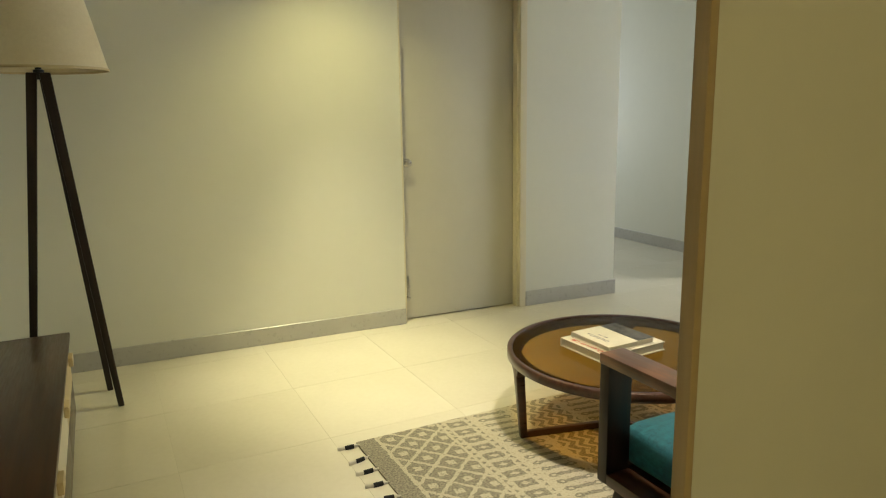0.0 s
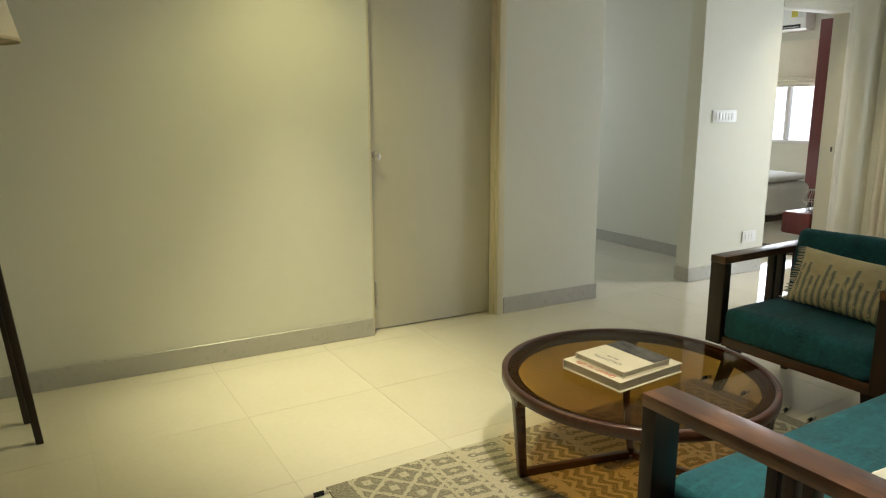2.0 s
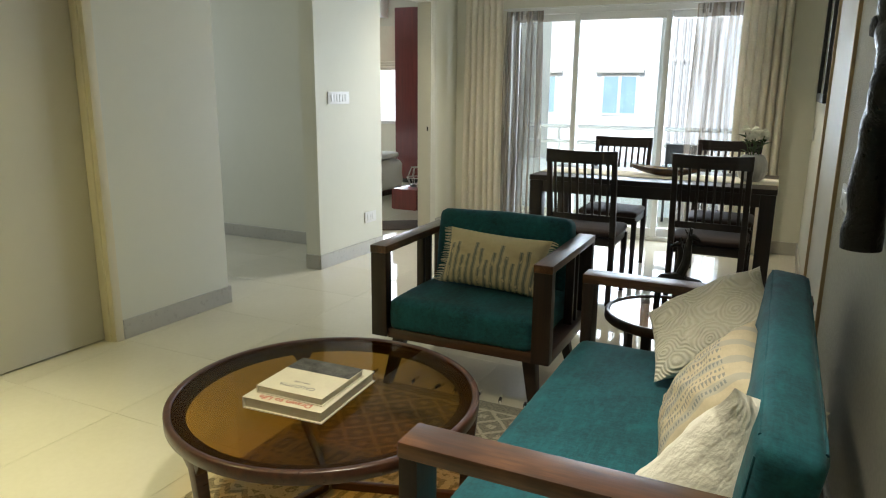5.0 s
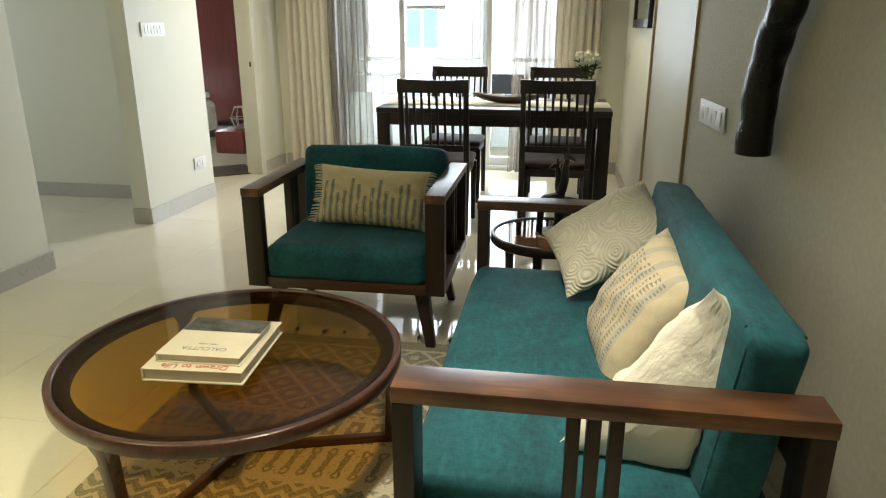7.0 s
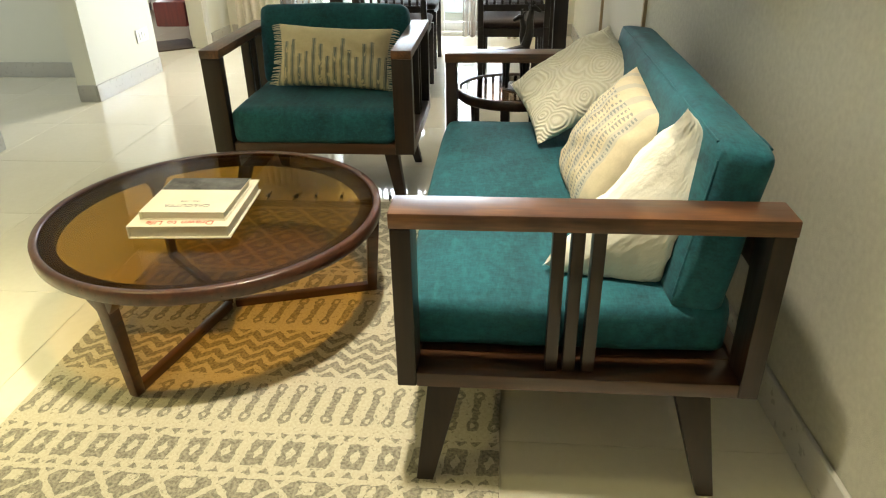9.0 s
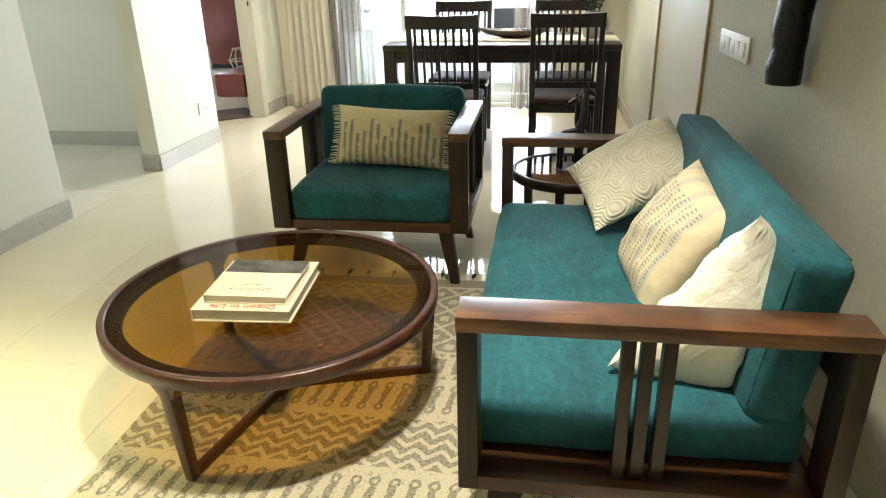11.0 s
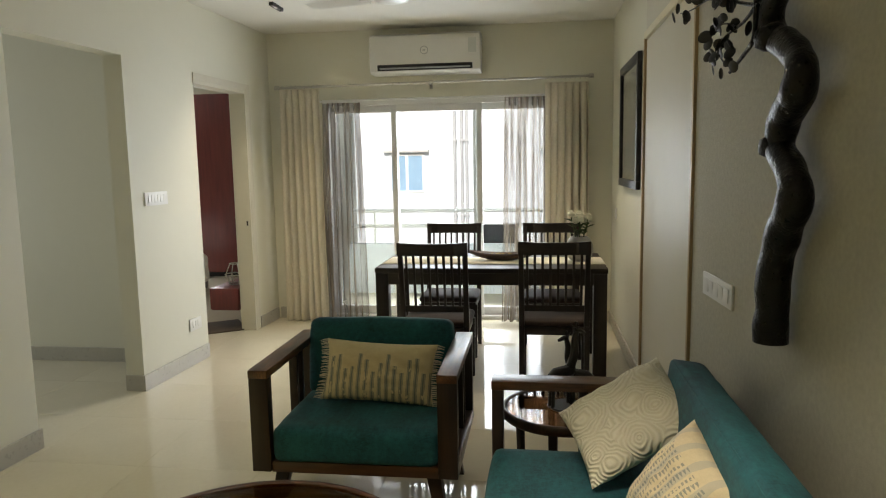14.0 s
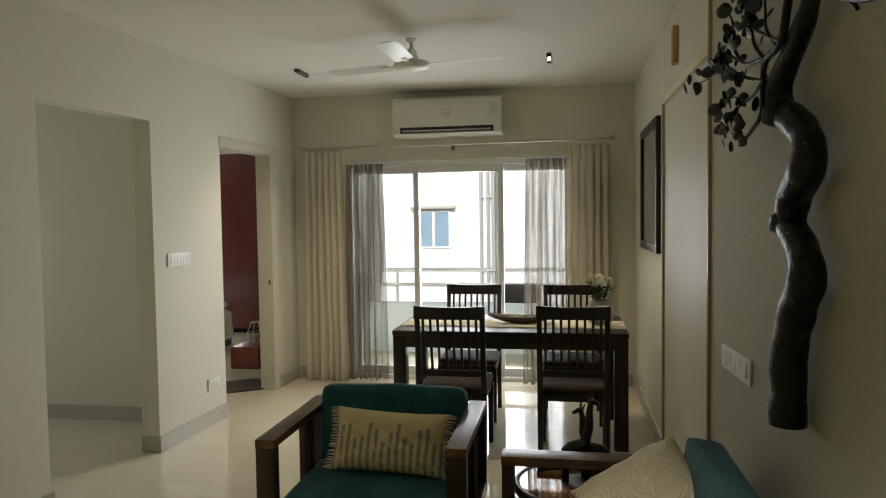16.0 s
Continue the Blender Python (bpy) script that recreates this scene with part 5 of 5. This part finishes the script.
# ---- air conditioner, fan, ceiling lights ----
def air_conditioner(m, label):
    """Hangs with its back at x = 0 and faces -x."""
    a = thing("air_conditioner", m, label, "air conditioner")
    prof = [(0, 0.34), (-0.17, 0.34), (-0.205, 0.318), (-0.215, 0.28), (-0.212, 0.085), (-0.198, 0.018), (-0.165, 0.0), (0, 0.0)]
    bm = bmesh.new()
    ends = [[bm.verts.new((x, y, z)) for x, z in prof] for y in (-0.49, 0.49)]
    for i in range(len(prof)):
        j = (i + 1) % len(prof)
        bm.faces.new((ends[0][i], ends[0][j], ends[1][j], ends[1][i]))
    caps = [bm.faces.new(ends[0]), bm.faces.new(ends[1][::-1])]
    bmesh.ops.bevel(bm, geom=[e for f in caps for e in f.edges], offset=0.014, segments=3, profile=0.6, affect="EDGES")
    part("body", bm, PLASTIC, a, sharp=40)
    part("air_outlet", boxes((-0.003, 0.003, -0.42, 0.42, -0.026, 0.026), bevel=0.002), BLACK_PLASTIC, a, "black air outlet slot", pose(-0.2035, 0, 0.050, 0, -12))
    part("louvre", boxes((-0.004, 0.004, -0.40, 0.40, -0.010, 0.010), bevel=0.003), GREY_PLASTIC, a, m=pose(-0.206, 0, 0.045, 0, 40))
    bm = bmesh.new()
    ring_band(bm, 0.030, 0.035, -0.001, 0.001, 32, 0.0004)
    part("badge", bm, GREY_PLASTIC, a, "thin grey ring badge", pose(-0.2165, 0, 0.19, 0, 90))
    part("badge_mark", boxes((-0.001, 0.001, -0.013, 0.013, -0.004, 0.004), bevel=0), GREY_PLASTIC, a, m=pose(-0.2145, 0, 0.19))
    part("display", boxes((-0.001, 0.001, -0.035, 0.035, -0.06, 0.06), bevel=0), plain("pale_display_plastic", (0.70, 0.72, 0.68), (0.66, 0.68, 0.64), 5, 0.2, 0.0), a, m=pose(-0.2155, -0.42, 0.22))
    return a


ac = air_conditioner(pose(EAST - 0.001, 2.295, 2.25), "white wall-mounted split air conditioner above the balcony door")


def fan():
    f = thing("ceiling_fan", pose(4.81, 2.23, CEIL), "white three-bladed ceiling fan at rest", "ceiling fan")
    bm = bmesh.new()
    lathe(bm, [(0, 0), (0.032, 0), (0.034, -0.010), (0.020, -0.022), (0.011, -0.026), (0.011, -0.060), (0.022, -0.066), (0.034, -0.085), (0.042, -0.120), (0.050, -0.140), (0, -0.140)], 36)
    part("down_rod", bm, PLASTIC, f, sharp=45)
    bm = bmesh.new()
    lathe(bm, [(0, -0.138), (0.07, -0.138), (0.110, -0.150), (0.118, -0.168), (0.106, -0.188), (0.07, -0.198), (0, -0.200)], 40)
    part("motor", bm, PLASTIC, f, sharp=45)
    for a in (-97, 77, 178):
        bm = bmesh.new()
        n, rows = 8, []
        for k in range(n + 1):
            s = k / n
            x, w = 0.16 + 0.44 * s, 0.058 + 0.012 * s - (0.02 if k == n else 0)
            tw = radians(11 - 5 * s)
            rows.append([bm.verts.new((x, y * math.cos(tw), -0.168 + y * math.sin(tw) + h)) for y, h in ((-w, 0), (-w * 0.4, 0.004), (w * 0.4, 0.004), (w, 0), (w * 0.4, -0.001), (-w * 0.4, -0.001))])
        for p, q in zip(rows, rows[1:]):
            for i in range(6):
                bm.faces.new((p[i], p[(i + 1) % 6], q[(i + 1) % 6], q[i]))
        bm.faces.new(rows[0][::-1])
        bm.faces.new(rows[-1])
        b = part("blade", bm, PLASTIC, f, m=pose(0, 0, 0, 0, 0, a))
        part("blade_arm", boxes((0.095, 0.22, -0.022, 0.022, -0.172, -0.166), bevel=0.002), PLASTIC, b)
    return f


fan()


def slot_light(x, y, lit):
    s = thing("ceiling_spotlight", pose(x, y, CEIL), "small linear recessed ceiling light" + (", switched on" if lit else " over the dining table"), "ceiling light", "recessed ceiling lights")
    part("frame", boxes((-0.11, 0.11, -0.016, -0.011, -0.026, -0.0005), (-0.11, 0.11, 0.011, 0.016, -0.026, -0.0005), (-0.11, -0.104, -0.011, 0.011, -0.026, -0.0005), (0.104, 0.11, -0.011, 0.011, -0.026, -0.0005), bevel=0.001), BLACK_PLASTIC, s)
    part("lens", boxes((-0.104, 0.104, -0.011, 0.011, -0.003, -0.0006), bevel=0), SPOT_FACE if lit else SLOT_FACE, s)


for x, y in SLOTS:
    slot_light(x, y, False)
# the fixture over the console is added, to go with its fill lamp
for x, y in SPOTS:
    slot_light(x, y, True)


# ---- wardrobe in the south wall ----
def wardrobe():
    w = thing("built_in_wardrobe", pose(3.45, 0.46, 0), "beige built-in wardrobe with loft and golden wood edging", "wardrobe")
    L, f = 1.41, DINING_WALL - 0.46 + 0.004
    part("edging", boxes((0, 0.030, 0, f + 0.012, 0, CEIL - 0.002), bevel=0.002), TEAK, w, "golden wood edging")
    part("edging", boxes((L - 0.030, L, 0, f + 0.012, 0, 2.20), bevel=0.002), TEAK, w, "golden wood edging")
    part("door", boxes((0.034, L - 0.034, f - 0.022, f - 0.002, 0.012, 2.185), bevel=0.002), DOOR_PAINT, w)
    part("lintel", boxes((0.031, L - 0.001, f - 0.03, f + 0.012, 2.19, 2.235), bevel=0.003), FRAME_PAINT, w)
    d = part("loft_door", boxes((0.034, L - 0.002, f - 0.022, f - 0.002, 2.239, CEIL - 0.006), bevel=0.002), DOOR_PAINT, w)
    part("handle", boxes((0.86, 0.885, f - 0.002, f + 0.028, 2.33, 2.53), bevel=0.004), BRASS, d, "slim brass pull")
    part("handle", boxes((0.90, 0.925, f - 0.002, f + 0.028, 2.33, 2.53), bevel=0.004), BRASS, d, "slim brass pull")


wardrobe()


def picture():
    p = thing("framed_picture", pose(5.47, DINING_WALL, 1.71), "black-framed grey drawing on the dining wall", "picture")
    w, h, b = 0.47, 0.44, 0.055
    part("frame", boxes((-w, w, 0.001, 0.032, h - b, h), (-w, w, 0.001, 0.032, -h, -h + b), (-w, -w + b, 0.001, 0.032, -h + b, h - b), (w - b, w, 0.001, 0.032, -h + b, h - b), bevel=0.004), BLACK_PLASTIC, p, "black picture frame")
    part("mount", boxes((-w + b, w - b, 0.002, 0.008, -h + b, h - b), bevel=0), MOUNT, p)
    part("drawing", boxes((-w + 0.14, w - 0.14, 0.008, 0.010, -h + 0.13, h - 0.13), bevel=0), DRAWING, p, "grey pencil drawing")
    part("glass", boxes((-w + b, w - b, 0.018, 0.020, -h + b, h - b), bevel=0), PICTURE_GLASS, p).visible_shadow = False


picture()


def switch_plate(m, wide, keys, label):
    """Lies in the xz plane and faces -y."""
    s = thing("switch_plate", m, label, "switch plate")
    part("plate", boxes((-wide / 2, wide / 2, -0.010, -0.0005, -0.045, 0.045), bevel=0.003), PLASTIC, s)
    for k in range(keys):
        x = -wide / 2 + 0.028 + (wide - 0.056) * (k + 0.5) / keys
        hw = (wide - 0.06) / keys / 2 - 0.002
        part("rocker", boxes((-hw, hw, -0.0145, -0.0095, -0.026, 0.026), bevel=0.002), PLASTIC, s, m=pose(x, 0, 0, 3 if k % 2 else -3))
    return s


switch_plate(NORTH_LINE @ pose(4.775, 0, 1.26), 0.26, 6, "white switch plate with six rockers on the wall")
switch_plate(NORTH_LINE @ pose(5.17, 0, 0.30), 0.16, 3, "white socket plate low on the wall")
switch_plate(SOFA_LINE @ pose(1.842, 0, 0.973, 0, 0, 180), 0.35, 5, "white switch plate on the wall behind the sofa")
switch_plate(pose(6.30, DINING_WALL, 1.02, 0, 0, 180), 0.05, 1, "tiny dark wall button by the balcony door")


# ---- driftwood wall piece ----
def driftwood():
    d = thing("driftwood_wall_sculpture", SOFA_LINE @ pose(1.06, 0.058, 0), "black lacquered twisted branch with metal leaves on the wall", "wall sculpture")
    trunk = [(0.126, 0, 0.945, 0.055), (0.124, 0, 1.03, 0.053), (0.120, 0, 1.11, 0.051), (0.100, 0, 1.20, 0.051), (0.051, 0, 1.285, 0.053), (-0.015, 0.005, 1.365, 0.049), (0.029, 0, 1.433, 0.046), (0.108, 0, 1.495, 0.041),
             (0.090, 0, 1.573, 0.046), (-0.010, 0.01, 1.633, 0.046), (-0.030, 0.01, 1.69, 0.044), (0.063, 0, 1.752, 0.043), (0.190, 0, 1.812, 0.042), (0.209, 0, 1.875, 0.037),
             (0.143, 0, 1.934, 0.034), (0.055, 0, 1.987, 0.031), (-0.008, 0, 2.052, 0.027), (-0.06, 0, 2.15, 0.023), (-0.10, 0, 2.26, 0.016)]
    path = smooth_path(trunk, 7)
    bm = bmesh.new()
    tube(bm, [p[:3] for p in path], [max(0.008, p[3] * (0.92 + 0.12 * noise.noise(Vector((p[0] * 8, 3.1, p[2] * 13))))) for p in path], 24, 0.16)
    part("trunk", bm, DRIFT, d, sharp=80)
    for c, r in (((0.17, 0.014, 1.80), 0.040), ((0.125, 0.012, 1.50), 0.036), ((-0.018, 0.012, 1.36), 0.038), ((-0.035, 0.012, 1.67), 0.036)):
        bm = bmesh.new()
        made = bmesh.ops.create_icosphere(bm, subdivisions=2, radius=r)["verts"]
        for v in made:
            v.co = v.co * (1 + 0.4 * noise.noise(v.co * 30)) + Vector(c)
        part("knot", bm, DRIFT, d, sharp=80)
    rnd = random.Random(11)

    def twig(points, r, leaves):
        pts = smooth_path(points, 5)
        bm = bmesh.new()
        tube(bm, pts, [0.68 * r * (1 - 0.6 * i / len(pts)) for i in range(len(pts))], 7)
        t = part("twig", bm, DRIFT, d, sharp=80)
        for k in range(int(leaves * 1.4)):
            p = Vector(pts[-1 - int(k * 0.65 * len(pts) / (leaves * 1.4))])
            rr = rnd.uniform(0.013, 0.025)
            bm = bmesh.new()
            lathe(bm, [(0, -0.002), (rr * 0.8, -0.001), (rr, 0.001), (rr * 0.85, 0.003), (0, 0.0045)], 10)
            off = Vector((rnd.uniform(-0.045, 0.045), rnd.uniform(-0.015, 0.03), rnd.uniform(-0.03, 0.03)))
            part("leaf", bm, BLACK_LEAF, t, m=pose(*(p + off), rnd.uniform(50, 130), rnd.uniform(-40, 40), rnd.uniform(-60, 60)))

    twig([(0.06, 0.01, 2.12), (0.059, 0.03, 2.075), (0.08, 0.04, 1.973), (0.208, 0.04, 1.943), (0.223, 0.04, 1.816), (0.30, 0.04, 1.776), (0.43, 0.04, 1.737)], 0.019, 3)
    twig([(0.08, 0.04, 1.973), (0.267, 0.05, 2.056), (0.348, 0.05, 2.124), (0.328, 0.05, 2.157)], 0.009, 12)
    twig([(0.12, 0.04, 1.977), (0.165, 0.05, 2.029), (0.175, 0.05, 2.092), (0.19, 0.05, 2.15)], 0.008, 6)
    twig([(0.208, 0.04, 1.955), (0.266, 0.05, 2.012), (0.297, 0.05, 2.083), (0.31, 0.05, 2.15)], 0.010, 8)
    twig([(0.206, 0.04, 1.894), (0.344, 0.05, 1.933), (0.503, 0.06, 1.992), (0.62, 0.06, 2.01)], 0.010, 13)
    twig([(0.503, 0.06, 1.992), (0.659, 0.06, 2.005), (0.82, 0.06, 2.01), (0.98, 0.06, 2.03)], 0.006, 4)
    twig([(0.208, 0.04, 1.961), (0.345, 0.05, 1.973), (0.457, 0.05, 2.045), (0.482, 0.05, 2.134), (0.582, 0.05, 2.219)], 0.010, 14)
    twig([(0.345, 0.05, 1.973), (0.42, 0.05, 2.00), (0.50, 0.06, 2.04), (0.56, 0.06, 2.05)], 0.007, 12)
    twig([(0.234, 0.04, 1.893), (0.322, 0.04, 1.87), (0.453, 0.05, 1.851), (0.524, 0.05, 1.819), (0.451, 0.05, 1.767)], 0.009, 14)
    twig([(0.36, 0.05, 1.863), (0.42, 0.05, 1.885), (0.50, 0.06, 1.895), (0.56, 0.06, 1.88)], 0.006, 9)
    twig([(-0.06, 0.0, 2.12), (-0.20, 0.04, 2.02), (-0.305, 0.04, 1.964), (-0.344, 0.04, 1.934)], 0.016, 0)
    twig([(-0.25, 0.04, 1.99), (-0.38, 0.04, 1.945), (-0.458, 0.04, 1.93), (-0.50, 0.04, 1.90)], 0.018, 3)
    for x, z in ((0.148, 1.05),):
        part("wall_pin", boxes((x, x + 0.010, -0.0575, -0.02, z - 0.01, z + 0.01), bevel=0.002), DRIFT, d)


driftwood()


# ---- corner with floor lamp, console and television ----
def floor_lamp():
    f = thing("floor_lamp", pose(-0.045, 3.575, 0), "tripod floor lamp with walnut legs and cream shade", "floor lamp")
    top = 1.585
    for a in (-28, 48, 188):
        ca, sa = math.cos(radians(a)), math.sin(radians(a))
        foot = Vector((0.20 * ca, 0.20 * sa, 0))
        head = Vector((0.028 * ca, 0.028 * sa, top))
        bm = bmesh.new()
        prism(bm, rect(foot.x, foot.y, 0, 0.014, 0.014), rect(head.x, head.y, top, 0.022, 0.019), 0.005)
        part("leg", bm, SHADED_WALNUT_Z, f)
    bm = bmesh.new()
    lathe(bm, [(0, top - 0.03), (0.022, top - 0.03), (0.022, top + 0.012), (0.013, top + 0.015), (0.013, top + 0.07), (0, top + 0.07)], 20)
    part("socket", bm, BLACK_PLASTIC, f)
    bm = bmesh.new()
    lathe(bm, [(0.285, top + 0.012), (0.195, top + 0.40), (0.1925, top + 0.40), (0.2825, top + 0.012), (0.285, top + 0.012)], 64)
    part("shade", bm, SHADE_CLOTH, f, sharp=60)
    bm = bmesh.new()
    ring_band(bm, 0.281, 0.288, top + 0.006, top + 0.018, 64, 0.002)
    part("shade_hem", bm, PALE_WOOD, f, sharp=60)


floor_lamp()


def console():
    c = thing("tv_console", pose(WEST + 0.016, 1.55, 0), "low dark walnut console with pale fronts and wooden pulls", "tv console")
    L, D, h = 1.735, 0.365, 0.46
    part("top", boxes((0, D, 0, L, h - 0.022, h), bevel=0.004), WALNUT_Y, c)
    part("body", boxes((0, D - 0.03, 0.01, L - 0.012, 0.10, h - 0.0225), bevel=0.003), WALNUT_Y, c)
    for k in range(3):
        y0 = 0.012 + k * (L - 0.026) / 3
        d = part("drawer_front", boxes((D - 0.0295, D - 0.012, y0, y0 + (L - 0.026) / 3 - 0.006, 0.245, h - 0.026), bevel=0.002), PALE_WOOD if k != 1 else COVER, c)
        part("pull", boxes((D - 0.012, D + 0.006, y0 + 0.44, y0 + 0.52, 0.345, 0.385), bevel=0.004), PALE_WOOD, d, "pale wooden pull")
        d = part("lower_front", boxes((D - 0.0295, D - 0.012, y0, y0 + (L - 0.026) / 3 - 0.006, 0.104, 0.240), bevel=0.002), WALNUT_Y, c)
    for x in (0.04, D - 0.06):
        for y in (0.06, L - 0.07):
            part("leg", slanted_leg(x, y, 0, 0, 0.101, 0.02, 0.014), SHADED_WALNUT_Z, c)


console()


def television():
    t = thing("television", pose(WEST + 0.001, 2.66, 1.24), "black flat television on a wall bracket", "television")
    m = pose(0.15, 0, 0, 0, 4)
    part("case", boxes((-0.022, 0.014, -0.55, 0.55, -0.325, 0.325), bevel=0.006), BLACK_PLASTIC, t, m=m)
    part("screen", boxes((0.0142, 0.0152, -0.535, 0.535, -0.305, 0.312), bevel=0), SCREEN, t, m=m)
    part("bracket", boxes((0, 0.02, -0.15, 0.15, -0.15, 0.15), (0.019, 0.13, -0.03, 0.03, -0.03, 0.03), bevel=0.003), BLACK_PLASTIC, t)


television()


# ---- bedroom seen through its door ----
def bedroom():
    b = thing("bed", pose(7.42, 5.27, 0), "made bed with white linen by the window", "bed")
    part("base", boxes((0.03, 0.84, 0.03, 1.6, 0.0, 0.30), bevel=0.01), WALNUT_X, b)
    bm = bmesh.new()
    soft_box(bm, 0, 0.87, 0, 1.63, 0.05, 0.44, 0.09, 0.02, 0.012, 15)
    part("bedspread", bm, MATTRESS, b, "white bedspread hanging to the base", sharp=70)
    bm = bmesh.new()
    soft_box(bm, 0.04, 0.83, 0.05, 1.57, 0.445, 0.53, 0.04, 0.02, 0.012, 13)
    part("quilt", bm, MATTRESS, b, "folded white quilt", sharp=70)
    w = thing("red_wardrobe", pose(9.04, 3.945, 0), "tall dark red laminate wardrobe", "wardrobe")
    part("body", boxes((0.02, 0.455, 0, 1.89, 0.06, 2.40), bevel=0.003), RED_LAMINATE, w)
    for k in range(3):
        part("door", boxes((0, 0.0195, 0.004 + 0.63 * k, 0.626 + 0.63 * k, 0.065, 2.395), bevel=0.002), RED_LAMINATE, w)
    part("plinth", boxes((0.05, 0.45, 0.01, 1.88, 0, 0.0595), bevel=0), BLACK_PLASTIC, w)
    s = thing("red_wall_ledge", pose(6.17, 3.975, 0.18), "dark red floating ledge on the bedroom wall", "ledge")
    part("body", boxes((0, 1.5, 0, 0.255, 0, 0.20), bevel=0.004), RED_LAMINATE, s)
    for k in range(3):
        part("drawer_front", boxes((0.5 * k + 0.004, 0.5 * k + 0.496, 0.2552, 0.268, 0.006, 0.194), bevel=0.002), RED_LAMINATE, s)
    ln = thing("wire_lantern", pose(6.42, 4.10, 0.381), "dark wire lantern with glass on the red ledge", "lantern")
    bm = bmesh.new()
    for k in range(8):
        a = 2 * math.pi * k / 8
        tube(bm, [(0.06 * math.cos(a), 0.06 * math.sin(a), 0), (0.095 * math.cos(a), 0.095 * math.sin(a), 0.09), (0.05 * math.cos(a), 0.05 * math.sin(a), 0.19)], 0.004, 6)
    part("cage", bm, STEEL, ln)
    for r, z in ((0.06, 0.004), (0.095, 0.09), (0.05, 0.19)):
        bm = bmesh.new()
        ring_band(bm, r - 0.004, r + 0.004, z - 0.004, z + 0.004, 24, 0.001)
        part("hoop", bm, STEEL, ln)
    bm = boxes((-0.22, 0.22, -0.30, 0.30, 0, 0.012), bevel=0.004)
    solid("bedside_mat", bm, DARK_MAT, pose(6.20, 4.28, 0.0005, 0, 0, 35), "dark brown mat on the bedroom floor", "mat")
    bl = thing("roman_blind", pose(9.485, 6.525, 1.58), "cream roman blind half raised over the window", "blind")
    part("cloth", boxes((-0.008, 0, -0.75, 0.75, 0.12, 0.62), bevel=0.002), BLIND, bl)
    for k in range(3):
        bm = bmesh.new()
        tube(bm, [(-0.02 - 0.008 * k, -0.75, 0.10 - 0.035 * k), (-0.02 - 0.008 * k, 0.75, 0.10 - 0.035 * k)], 0.03, 12, squash=0.7)
        part("fold", bm, BLIND, bl)


bedroom()
bedroom_ac = air_conditioner(pose(9.499, 6.69, 2.32), "white wall-mounted split air conditioner above the bedroom window")
part("energy_label", boxes((-0.001, 0.001, -0.045, 0.045, -0.06, 0.06), bevel=0), plain("yellow_paper_label", (0.72, 0.62, 0.10), (0.64, 0.52, 0.08), 9, 0.6, 0.02), bedroom_ac, "yellow energy label", pose(-0.2155, -0.33, 0.23))
